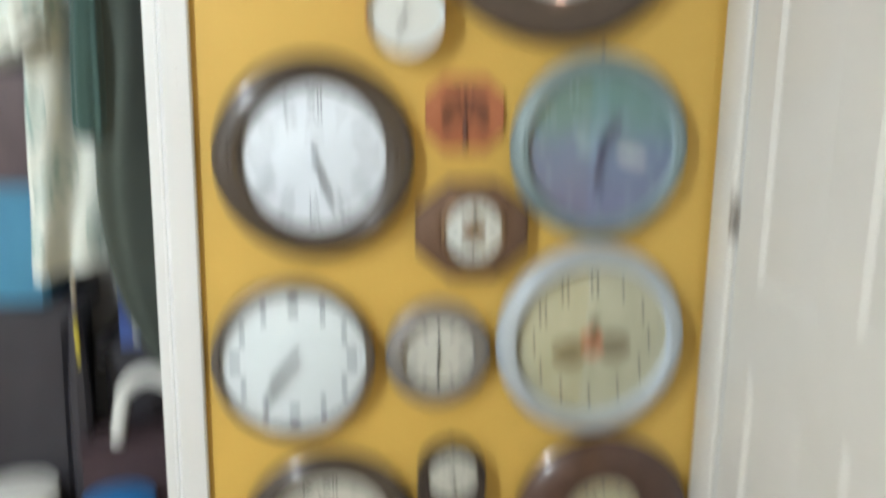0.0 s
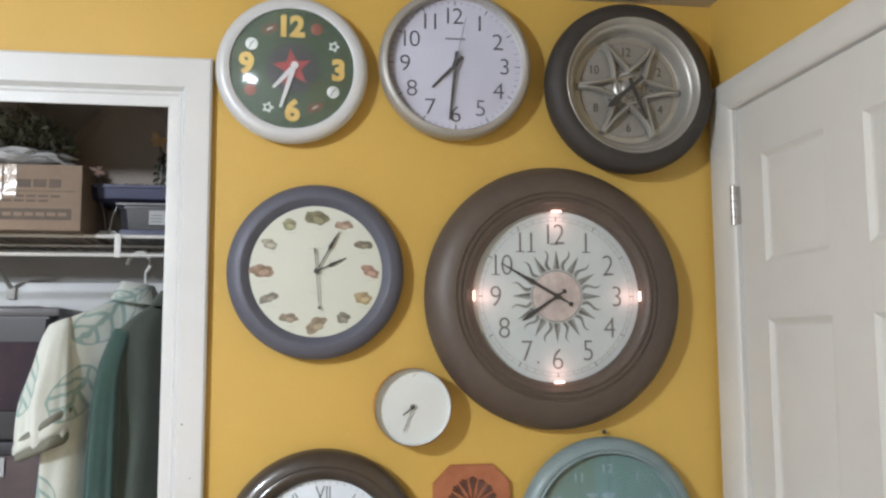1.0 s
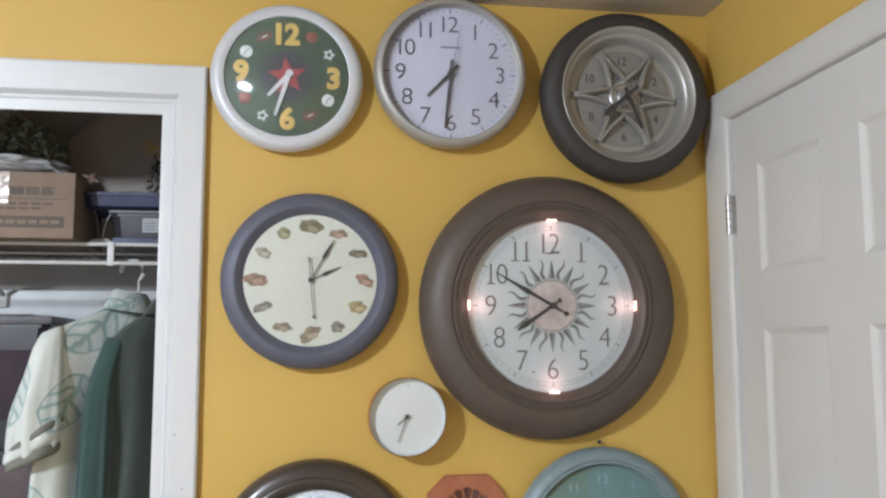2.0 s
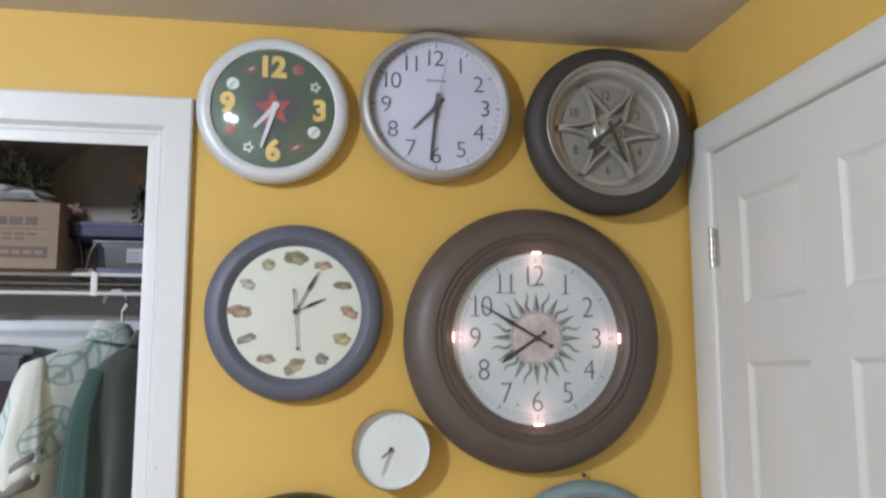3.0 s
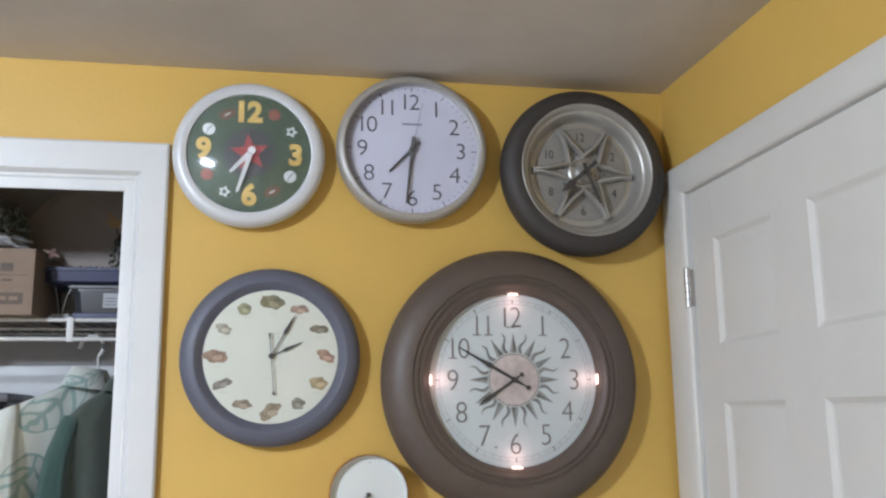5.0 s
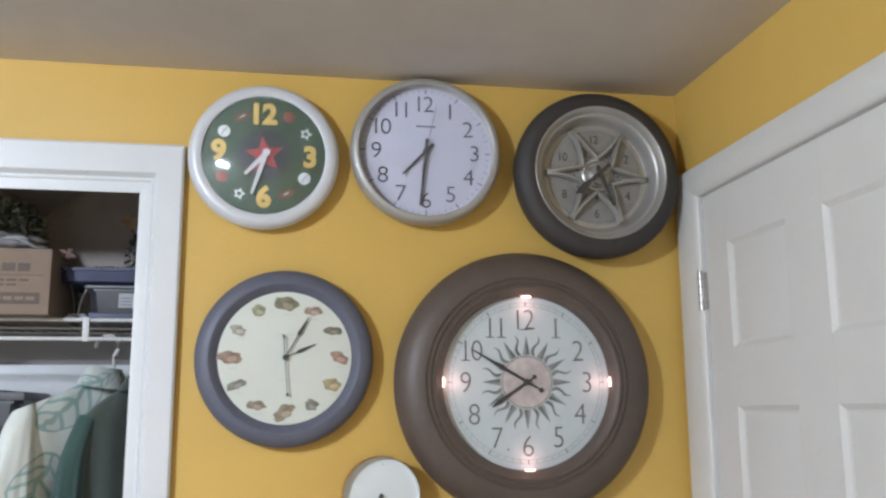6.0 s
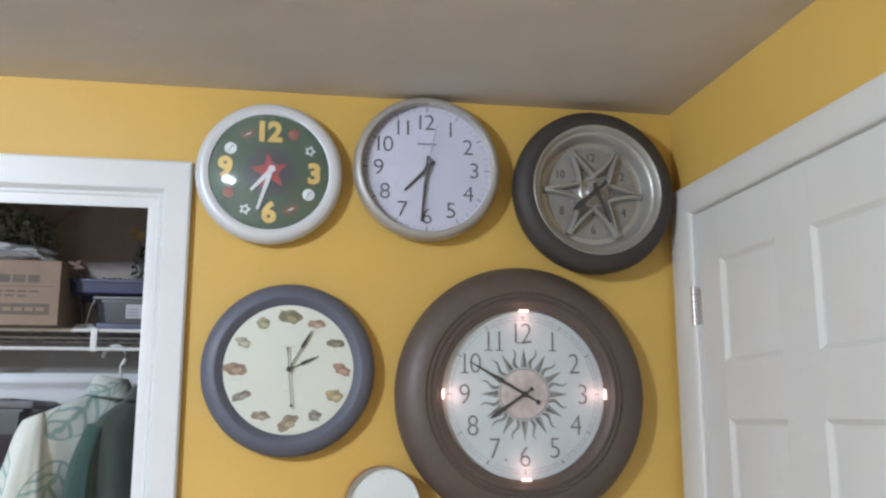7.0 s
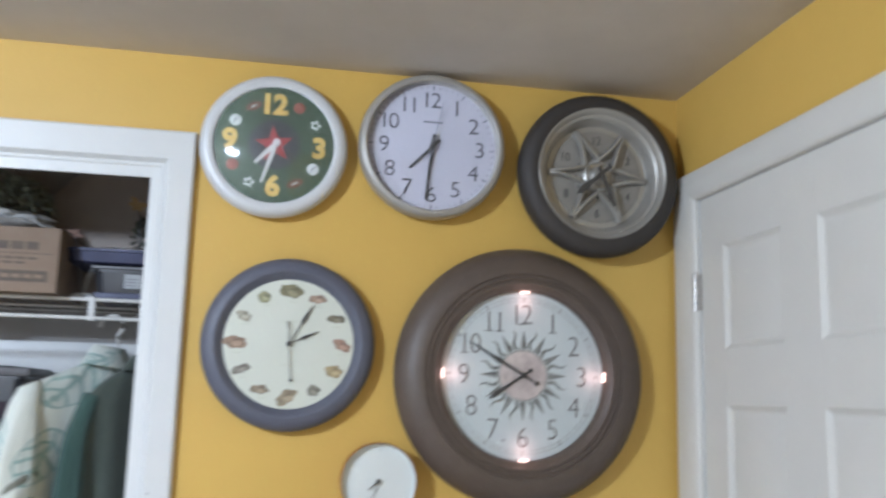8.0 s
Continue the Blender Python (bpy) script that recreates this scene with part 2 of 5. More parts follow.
solo("closet_wall_back", box(-2.9, -0.62, 0.62, 0.70, 0, CEIL), M_CLOSET, "off-white back wall of the closet, paint darkened for shade", "wall", kind="structure", smooth=False)
solo("closet_wall_east", box(-0.70, -0.62, 0.10, 0.62, 0, CEIL), M_CLOSET, "off-white side wall of the closet, paint darkened for shade", "wall", kind="structure", smooth=False)
solo("closet_wall_west", box(-2.9, -2.82, 0.10, 0.62, 0, CEIL), M_CLOSET, "off-white side wall of the closet, paint darkened for shade", "wall", kind="structure", smooth=False)
solo("closet_cleat", box(-2.82, -0.70, 0.600, 0.62, 1.635, 1.735, 0.003), M_TRIM, "white painted board along the closet back wall", "trim", kind="structure")

# casings: cross section (share of the width, height off the wall)
SECTION = [(0.0, 0.0), (0.0, 0.015), (0.05, 0.0185), (0.60, 0.0185), (0.615, 0.0178), (0.685, 0.0075), (0.70, 0.0066), (0.715, 0.0078), (0.745, 0.0078), (0.785, 0.0052), (0.97, 0.0050), (1.0, 0.0042), (1.0, 0.0)]
PLAIN = [(0.0, 0.0), (0.0, 0.0145), (0.03, 0.0170), (0.08, 0.0180), (0.5, 0.0174), (0.86, 0.0135), (0.94, 0.0110), (0.98, 0.0085), (1.0, 0.0060), (1.0, 0.0)]


def casing(root, at, u0, u1, top, w_leg, w_head, section, paint):
    """Two legs and a head with mitred corners; at(u, z, d) lays a point on the wall."""
    s = 1 if u1 > u0 else -1
    rows = [[(u0 + s * w * w_leg, 0, d) for w, d in section], [(u0 + s * w * w_leg, top - w * w_head, d) for w, d in section],
            [(u1 - s * w * w_leg, top - w * w_head, d) for w, d in section], [(u1 - s * w * w_leg, 0, d) for w, d in section]]
    for name, k in (("casing_leg", 0), ("casing_head", 1), ("casing_leg", 2)):
        part(name, loft([[at(*p) for p in rows[k]], [at(*p) for p in rows[k + 1]]]), paint, root, sharp=20)


closet_frame = thing("closet_casing", -1.1, 0, 0, "white painted moulded casing round the open closet", "door frame", kind="structure")
casing(closet_frame, lambda u, z, d: (u + 1.1, -d, z), -1.028, OPEN_L - 0.081, 2.127, 0.0815, 0.0950, SECTION, M_TRIM)
for x0, x1 in ((OPEN_R - 0.007, OPEN_R), (OPEN_L, OPEN_L + 0.007)):
    part("jamb", box(x0 + 1.1, x1 + 1.1, 0.003, 0.10, 0, OPEN_T - 0.009), M_TRIM, closet_frame, smooth=False)
part("jamb_head", box(OPEN_L + 1.1, OPEN_R + 1.1, 0.003, 0.10, OPEN_T - 0.009, OPEN_T - 0.0005), M_TRIM, closet_frame, smooth=False)

door_frame = thing("door_casing", 0, -0.45, 0, "white painted moulded casing round the closed door", "door frame", kind="structure")
casing(door_frame, lambda u, z, d: (-d, u + 0.45, z), -0.014, -0.889, 2.100, 0.0832, 0.0596, PLAIN, M_DOOR)
part("jamb", box(0.0, 0.1, 0.45 - 0.0975, 0.45 + DOOR0 - 0.0005, 0, DOOR_T - 0.0005), M_TRIM, door_frame, smooth=False)
part("jamb", box(0.0, 0.1, 0.45 + DOOR1 + 0.0005, 0.45 - 0.8065, 0, DOOR_T - 0.0005), M_TRIM, door_frame, smooth=False)
part("jamb_head", box(0.0, 0.1, 0.45 - 0.8065, 0.45 - 0.0975, 2.0395, DOOR_T - 0.0005), M_TRIM, door_frame, smooth=False)
part("door_stop", box(0.04, 0.055, 0.45 - 0.8065, 0.45 - 0.0975, 0, 2.0395), M_TRIM, door_frame, smooth=False)

# six-panel door: stiles and rails, panels with a sunk moulding and a raised field
door = thing("door_1", 0.0, -0.45, 0, "closed white six-panel door with steel hinges", "door", kind="structure")
Y0, Y1 = -0.1005, -0.8035
COLS = [(-0.190, -0.395), (-0.502, -0.707)]
ROWS = [(1.727, 1.932), (0.975, 1.620), (0.26, 0.80)]
LEAF_Z = (0.012, 2.0385)


def quad(bm, y0, y1, z0, z1, x):
    vs = [bm.verts.new((x, y + 0.45, z)) for y, z in ((y0, z0), (y0, z1), (y1, z1), (y1, z0))]
    bm.faces.new(vs)


bm = bmesh.new()
for y0, y1 in ((Y0, COLS[0][0]), (COLS[0][1], COLS[1][0]), (COLS[1][1], Y1)):
    box(0.002, 0.037, y1 + 0.45, y0 + 0.45, *LEAF_Z, bm=bm)
part("stile", bm, M_DOOR, door, smooth=False)
cuts = [LEAF_Z[0], ROWS[2][0], ROWS[2][1], ROWS[1][0], ROWS[1][1], ROWS[0][0], ROWS[0][1], LEAF_Z[1]]
bm = bmesh.new()
for z0, z1 in zip(cuts[::2], cuts[1::2]):
    for y0, y1 in COLS:
        box(0.0023, 0.0368, y1 + 0.45, y0 + 0.45, z0, z1, bm=bm)
part("rail", bm, M_DOOR, door, smooth=False)
for y0, y1 in COLS:
    for z0, z1 in ROWS:
        steps = [(0.0, 0.0024), (0.003, 0.0045), (0.009, 0.0085), (0.014, 0.0095), (0.018, 0.0090), (0.036, 0.0052), (0.039, 0.0048)]
        loops = [[(x, y0 + 0.45 - i, z0 + i), (x, y0 + 0.45 - i, z1 - i), (x, y1 + 0.45 + i, z1 - i), (x, y1 + 0.45 + i, z0 + i)] for i, x in steps]
        part("panel", loft(loops, first=False), M_DOOR, door, sharp=14)
for z in (1.847, 1.085, 0.25):
    hinge = part("hinge", tube([(-0.0085, 0.357, z - 0.039), (-0.0085, 0.357, z + 0.039)], 0.0062, 12), M_STEEL, door, "worn steel butt hinge")
    part("hinge_leaf", box(-0.0035, 0.0012, 0.346, 0.3555, z - 0.037, z + 0.037, 0.0008), M_STEEL, hinge)
    for dz in (-0.0235, -0.008, 0.008, 0.0235):
        part("knuckle_joint", tube([(-0.0085, 0.357, z + dz - 0.0006), (-0.0085, 0.357, z + dz + 0.0006)], 0.0065, 12), M_INKGREY, hinge)
    part("hinge_tip", lathe([(0, 0.003), (0.004, 0.002), (0.0055, 0)], 12), M_STEEL, hinge).matrix_basis = pose(-0.0085, 0.357, z + 0.039, -90)

# ---- the clocks on the wall ----
GROUP = "clocks on the yellow wall"


GAP = 0.012


def clock(x, z, label, back=0.06):
    """A clock whose case stands a little off the wall on its back box."""
    f = GAP / (1.74 - GAP)
    c = thing("wall_clock", x - (x + 0.84) * f, -GAP, z - (z - 1.6) * f, label, "clock", GROUP)
    part("back_box", lathe([(0, -GAP), (back, -GAP), (back, 0.004), (0, 0.004)], 48), M_HAND, c)
    return c


# sports clock
M_SILVER = mat("silver_plastic", (0.66, 0.67, 0.68), 0.36, 0.1, second=(0.60, 0.61, 0.62), scale=60, mix=0.3)
M_GREEN = mat("dark_green_dial", (0.032, 0.050, 0.026), 0.6, second=(0.042, 0.062, 0.034), scale=25, mix=0.4)
M_GOLD = mat("golden_print", (0.46, 0.32, 0.085), 0.6, second=(0.36, 0.22, 0.05), scale=150, mix=0.4)
M_RED = mat("dull_red_print", (0.22, 0.035, 0.03), 0.6)
M_PURPLE = mat("dark_purple_print", (0.034, 0.034, 0.034), 0.6)
M_ORANGE = mat("orange_red_print", (0.22, 0.075, 0.045), 0.6, second=(0.16, 0.05, 0.03), scale=90, mix=0.5)
M_WHITEPRINT = mat("white_print", (0.42, 0.42, 0.40), 0.6)
M_WHITEHAND = mat("white_hand_plastic", (0.40, 0.385, 0.37), 0.4)
c = clock(-0.876, 2.111, "round silver-rimmed clock with green sports dial and yellow numerals")
part("frame", lathe([(0, 0.0), (0.134, 0.0), (0.1435, 0.006)] + arc(0.1460, 0.013, 0.1195, 0.030, 0.0085, 12) + [(0.1185, 0.0285), (0.1180, 0.024), (0, 0.024)], 128), M_SILVER, c)
disc(c, "dial", 0.1180, 0.0245, 0.002, M_GREEN, "dark green printed dial")
disc(c, "dial_patch", 0.050, 0.0267, 0.0004, M_PURPLE)
star = [(0.039 * (1 if k % 2 == 0 else 0.42) * math.cos(math.pi / 2 - k * math.pi / 5 + 0.12), 0.039 * (1 if k % 2 == 0 else 0.42) * math.sin(math.pi / 2 - k * math.pi / 5 + 0.12)) for k in range(10)]
part("star", slab(star, 0.0271, 0.0277), M_RED, c, smooth=False)
for s, x, z in (("12", 0.0, 0.083), ("3", 0.088, -0.001), ("6", 0.001, -0.083), ("9", -0.087, 0.006)):
    write(c, s, x, z, 0.0277, 0.0560, M_GOLD, bold=0.0026, space=0.94)
for h, m in ((1, M_ORANGE), (8, M_ORANGE)):
    disc(c, "ball_print", 0.0115, 0.0268, 0.0006, m, x=clockwise(h, 0.091)[0], z=clockwise(h, 0.091)[1], seg=20)
for h in (10, 4):
    disc(c, "ball_print", 0.0120, 0.0268, 0.0006, M_WHITEPRINT, x=clockwise(h, 0.090)[0], z=clockwise(h, 0.090)[1], seg=20)
    stitch = part("stitch", slab([(-0.006, -0.009), (-0.004, -0.009), (0.000, 0.0), (0.007, 0.006), (0.006, 0.008), (-0.002, 0.001)], 0.0275, 0.0279), M_INKGREY, c, smooth=False)
    stitch.location = (clockwise(h, 0.090)[0], 0, clockwise(h, 0.090)[1])
for h in (2, 7):
    pts = [(0.0125 * (1 if k % 2 == 0 else 0.55) * math.cos(k * math.pi / 5), 0.0125 * (1 if k % 2 == 0 else 0.55) * math.sin(k * math.pi / 5)) for k in range(10)]
    o = part("star_print", slab(pts, 0.0268, 0.0274), M_WHITEPRINT, c, smooth=False)
    o.location = (clockwise(h, 0.091)[0], 0, clockwise(h, 0.091)[1])
    disc(c, "star_middle", 0.0042, 0.0274, 0.0004, M_GREEN, x=clockwise(h, 0.091)[0], z=clockwise(h, 0.091)[1], seg=12)
M_FOOTBALL = mat("brown_print", (0.11, 0.05, 0.03), 0.6)
for h in (11, 5):
    o = part("ball_print", slab([(0.017 * math.cos(k * math.pi / 8), 0.0085 * math.sin(k * math.pi / 8)) for k in range(16)], 0.0268, 0.0274), M_FOOTBALL, c, smooth=False)
    o.matrix_basis = pose(*[clockwise(h, 0.088)[0], 0, clockwise(h, 0.088)[1]], 0, -25, 0)
    o = part("lace", slab([(-0.006, -0.0012), (0.006, -0.0012), (0.006, 0.0012), (-0.006, 0.0012)], 0.0274, 0.0278), M_WHITEPRINT, c, smooth=False)
    o.matrix_basis = pose(*[clockwise(h, 0.088)[0], 0, clockwise(h, 0.088)[1]], 0, -30, 0)
hand(c, "hour_hand", -0.040, -0.044, [(-0.005, 0.004), (0.02, 0.0045), (0.058, 0.0028), (0.060, 0.0)], 0.0290, M_WHITEHAND, ox=0.004, oz=0.004)
hand(c, "minute_hand", -0.026, -0.083, [(-0.006, 0.004), (0.03, 0.0042), (0.086, 0.0026), (0.088, 0.0)], 0.0310, M_WHITEHAND, ox=0.004, oz=0.004)
disc(c, "hub", 0.0075, 0.0280, 0.006, M_WHITEHAND, seg=20, x=0.004, z=0.004)
glass(c, 0.1182, 0.0300, 0.027, M_DOME)

# plain office clock
M_GREYRIM = mat("grey_silver_rim", (0.40, 0.38, 0.345), 0.38, 0.3, second=(0.42, 0.41, 0.38), scale=50, mix=0.3)
M_DIALWHITE = mat("bluish_white_dial", (0.40, 0.385, 0.425), 0.6, second=(0.375, 0.36, 0.40), scale=20, mix=0.3)
c = clock(-0.554, 2.134, "round white office clock with thin grey rim and black numerals")
part("frame", lathe([(0, 0), (0.146, 0.0), (0.1525, 0.008), (0.1530, 0.020)] + arc(0.1515, 0.030, 0.1385, 0.040, 0.003, 6) + [(0.1365, 0.0385), (0.1355, 0.030), (0.1350, 0.016), (0, 0.016)], 128), M_GREYRIM, c)
disc(c, "dial", 0.1354, 0.0165, 0.002, M_DIALWHITE, "white printed dial")
for k in range(1, 13):
    x, z = clockwise(k, 0.1005)
    write(c, str(k), x, z, 0.0189, 0.0480, M_INK, bold=-0.0004, wide=1.04, space=0.80)
ticks(c, 0.1250, 0.1305, 0.0009, 0.0186, M_INK, 60, 5)
ticks(c, 0.122, 0.1325, 0.0020, 0.0187, M_INK, 12, name="hour_track")
part("maker_mark", slab([(-0.020, -0.002), (0.020, -0.002), (0.020, 0.002), (-0.020, 0.002)], 0.0186, 0.0190), M_INKGREY, c, smooth=False).location = (0, 0, 0.053)
hand(c, "hour_hand", -0.050, -0.052, [(-0.022, 0.0036), (0.066, 0.0022), (0.068, 0.0)], 0.021, M_HAND)
hand(c, "minute_hand", -0.013, -0.118, [(-0.026, 0.0040), (0.02, 0.0036), (0.113, 0.0020), (0.115, 0.0)], 0.0235, M_HAND)
hand(c, "second_hand", 0.022, 0.1, [(-0.034, 0.0022), (-0.02, 0.0009), (0.098, 0.0006), (0.099, 0.0)], 0.026, M_INKGREY)
disc(c, "hub", 0.0065, 0.019, 0.0095, M_HAND, seg=20)
glass(c, 0.1355, 0.034)

# tyre clock
M_RUBBER = mat("black_tyre_rubber", (0.036, 0.031, 0.027), 0.62, second=(0.048, 0.041, 0.036), scale=40, mix=0.4, bump=0.2, bump_scale=160)
M_CHROME = mat("dull_chrome_plastic", (0.44, 0.425, 0.39), 0.34, 0.55, second=(0.41, 0.40, 0.37), scale=35, mix=0.35)
M_BRAKE = mat("grey_printed_disc", (0.31, 0.295, 0.265), 0.5, 0.15, second=(0.24, 0.23, 0.205), scale=40, mix=0.4)
c = clock(-0.197, 2.094, "clock shaped like a black car tyre with chrome alloy wheel")
part("tyre", lathe([(0.10, 0.0), (0.158, 0.0), (0.168, 0.010), (0.1745, 0.022), (0.1755, 0.034), (0.1735, 0.046)] + arc(0.170, 0.055, 0.1405, 0.067, 0.0045, 10) + [(0.138, 0.064), (0.1365, 0.05), (0.1365, 0.004), (0.10, 0.0)], 128), M_RUBBER, c)
part("wheel_rim", lathe(arc(0.1405, 0.063, 0.1345, 0.064, 0.004, 6) + [(0.131, 0.060), (0.128, 0.054), (0.1255, 0.053), (0.122, 0.050), (0.117, 0.036), (0.112, 0.026), (0.110, 0.024), (0.0, 0.024)], 128), M_CHROME, c, "dull chrome stepped rim")
disc(c, "brake_disc", 0.100, 0.0245, 0.002, M_BRAKE, "grey printed disc")
disc(c, "brake_ring", 0.052, 0.0267, 0.003, M_BRAKE, seg=48)
for k in range(24):
    x, z = clockwise(k / 2, 0.042 if k % 2 else 0.047)
    disc(c, "drill_hole", 0.0022, 0.0297, 0.0004, M_INK, seg=8, x=x, z=z)
for k in (12, 2, 4, 6, 8, 10):
    x, z = clockwise(k, 0.079)
    write(c, str(k), x, z, 0.0270, 0.026, M_INK, wide=0.85)
ticks(c, 0.094, 0.0985, 0.0008, 0.0267, M_INKGREY, 60)
for k in range(6):
    # a forked spoke: a wide foot, two arms that meet the hub
    a = math.pi / 2 - (k * 60 + 2) * math.pi / 180 + math.pi / 6
    u, v = Vector((math.cos(a), math.sin(a))), Vector((-math.sin(a), math.cos(a)))
    bm = bmesh.new()
    for side in (-1, 1):
        rows = []
        for f, off, w, d in ((0.028, 0.0185, 0.0050, 0.040), (0.040, 0.0150, 0.0046, 0.0445), (0.054, 0.0105, 0.0042, 0.0460), (0.070, 0.0062, 0.0040, 0.0455), (0.088, 0.0034, 0.0038, 0.0430), (0.107, 0.0022, 0.0046, 0.0345)):
            p = u * f + v * off * side
            rows.append([(p.x + v.x * e * w, -(d + h), p.y + v.y * e * w) for e, h in ((1.15, -0.010), (0.9, -0.002), (0.35, 0.001), (-0.35, 0.001), (-0.9, -0.002), (-1.15, -0.010))])
        loft(rows, bm)
    spoke = part("spoke", bm, M_CHROME, c, "dull chrome forked spoke", sharp=35)
part("wheel_hub", lathe([(0.034, 0.030), (0.033, 0.037), (0.029, 0.0395), (0.026, 0.036), (0.020, 0.036), (0.0175, 0.043), (0.0135, 0.046), (0.011, 0.052), (0, 0.053)], 40), M_CHROME, c)
for k in range(5):
    x, z = clockwise(k * 2.4 + 0.6, 0.0235)
    disc(c, "wheel_nut", 0.0032, 0.0360, 0.005, M_STEEL, seg=6, x=x, z=z)
hand(c, "hour_hand", -0.050, -0.043, [(-0.030, 0.0045), (-0.014, 0.0040), (0.03, 0.0045), (0.044, 0.0075), (0.058, 0.0060), (0.070, 0.0005)], 0.055, M_HAND)
hand(c, "minute_hand", 0.026, -0.066, [(-0.016, 0.004), (0.02, 0.0045), (0.072, 0.003), (0.075, 0.0)], 0.0575, M_HAND)
disc(c, "hub", 0.006, 0.052, 0.008, M_HAND, seg=16)

# blue clock with a ring of little pictures, drawn as plain patches
M_BLUEFRAME = mat("slate_blue_frame", (0.115, 0.119, 0.154), 0.5, second=(0.098, 0.102, 0.132), scale=60, mix=0.3, bump=0.05)
M_CREAM = mat("greenish_cream_dial", (0.66, 0.68, 0.595), 0.6, second=(0.62, 0.64, 0.555), scale=12, mix=0.3)
c = clock(-0.826, 1.716, "round slate-blue framed clock with cream dial and picture markers")
part("frame", lathe([(0, 0.0), (0.155, 0.0), (0.1645, 0.004), (0.1672, 0.011)] + arc(0.1672, 0.014, 0.1430, 0.033, 0.0045, 12) + [(0.1405, 0.0336), (0.1385, 0.0326), (0.1265, 0.0222), (0.1248, 0.020), (0, 0.020)], 128), M_BLUEFRAME, c, sharp=60)
disc(c, "dial", 0.1247, 0.0205, 0.002, M_CREAM, "cream printed dial")
shades = [(0.24, 0.23, 0.10), (0.42, 0.27, 0.18), (0.22, 0.20, 0.12), (0.42, 0.22, 0.14), (0.45, 0.34, 0.12), (0.24, 0.24, 0.18), (0.34, 0.27, 0.15), (0.33, 0.26, 0.16), (0.26, 0.25, 0.21), (0.36, 0.22, 0.13), (0.40, 0.40, 0.30), (0.34, 0.36, 0.16)]
rng = random.Random(4)
for k, col in enumerate(shades):
    grey = sum(col) / 3
    col = tuple(0.55 * v + 0.45 * w for v, w in zip(col, (grey * 1.12, grey, grey * 0.82)))
    m = mat("faded_print", tuple(v * 1.45 for v in col), 0.6, second=tuple(v * 0.45 for v in col), scale=170, mix=0.4)
    x, z = clockwise(k, 0.102)
    size = {0: 0.028, 6: 0.026, 9: 0.026, 3: 0.022, 4: 0.022}.get(k, 0.019)
    pts = []
    for q in range(18):
        a = q * math.pi / 9
        r = size * (0.80 + 0.17 * math.sin(2 * a + k) + 0.09 * math.sin(5 * a + 2 * k) + 0.08 * rng.uniform(-1, 1))
        pts.append((r * math.cos(a), 0.62 * r * math.sin(a)))
    o = part("picture_marker", slab(pts, 0.0226, 0.0231), m, c, "small faded picture print", smooth=False)
    o.matrix_basis = pose(x, 0, z, 0, rng.uniform(-25, 30), 0)
    tilt = o.matrix_basis.copy()
    pale = mat("pale_print_patch", tuple(min(0.7, v * 1.6 + 0.04) for v in col), 0.6, second=col, scale=200, mix=0.4)
    o = part("print_patch", slab([(size * (0.16 + 0.36 * math.cos(q * math.pi / 6)), size * (-0.12 + 0.20 * math.sin(q * math.pi / 6))) for q in range(12)], 0.0231, 0.0234), pale, c, smooth=False)
    o.matrix_basis = tilt
    o = part("caption_bar", slab([(-0.008, -0.0006), (0.008, -0.0006), (0.008, 0.0006), (-0.008, 0.0006)], 0.0226, 0.0229), mat("pale_caption", (0.55, 0.57, 0.47), 0.6), c, smooth=False)
    o.location = (x * 0.98 + 0.003, 0, z - size * 0.62 - 0.004)
for z, w in ((0.043, 0.016), (-0.041, 0.012)):
    part("caption_bar", slab([(-w, z - 0.001), (w, z - 0.001), (w, z + 0.001), (-w, z + 0.001)], 0.0226, 0.0229), mat("pale_caption", (0.58, 0.60, 0.5), 0.6), c, smooth=False)
hand(c, "hour_hand", 0.06, 0.027, [(-0.004, 0.001), (0.022, 0.0010), (0.030, 0.0034), (0.040, 0.0026), (0.062, 0.0005)], 0.0245, M_HAND)
hand(c, "minute_hand", 0.045, 0.080, [(-0.004, 0.001), (0.045, 0.0010), (0.053, 0.0036), (0.064, 0.0026), (0.088, 0.0005)], 0.0265, M_HAND)
hand(c, "second_hand", 0.006, -0.07, [(-0.043, 0.0018), (-0.03, 0.0008), (0.066, 0.0006), (0.068, 0.0025), (0.072, 0.0025)], 0.0285, M_HAND)
disc(c, "hub", 0.005, 0.0225, 0.0075, M_HAND, seg=16)

# large clock with lamps in its rim
M_BROWN = mat("dark_bronze_frame", (0.104, 0.079, 0.061), 0.5, second=(0.086, 0.064, 0.050), scale=45, mix=0.4, bump=0.05)
M_DIALSUN = mat("pale_aqua_dial", (0.57, 0.61, 0.61), 0.55, second=(0.50, 0.55, 0.55), scale=16, mix=0.4)
M_RAY = mat("grey_green_print", (0.11, 0.11, 0.10), 0.6, second=(0.26, 0.265, 0.25), scale=160, mix=0.5)
M_FACE = mat("mottled_pink_grey_print", (0.64, 0.57, 0.53), 0.6, second=(0.40, 0.34, 0.32), scale=75, mix=0.45)
M_PALETICK = mat("pale_grey_print", (0.36, 0.365, 0.36), 0.6)
M_RAYPALE = mat("pale_ray_print", (0.33, 0.34, 0.32), 0.6, second=(0.22, 0.225, 0.21), scale=120, mix=0.5)
M_NUMGREY = mat("grey_numeral_ink", (0.17, 0.155, 0.15), 0.6)
M_LED = mat("warm_lamp_window", (1.0, 0.62, 0.45), 0.5, emit=1.8)
c = clock(-0.357, 1.669, "large dark bronze clock, sunburst dial lit by rim lamps")
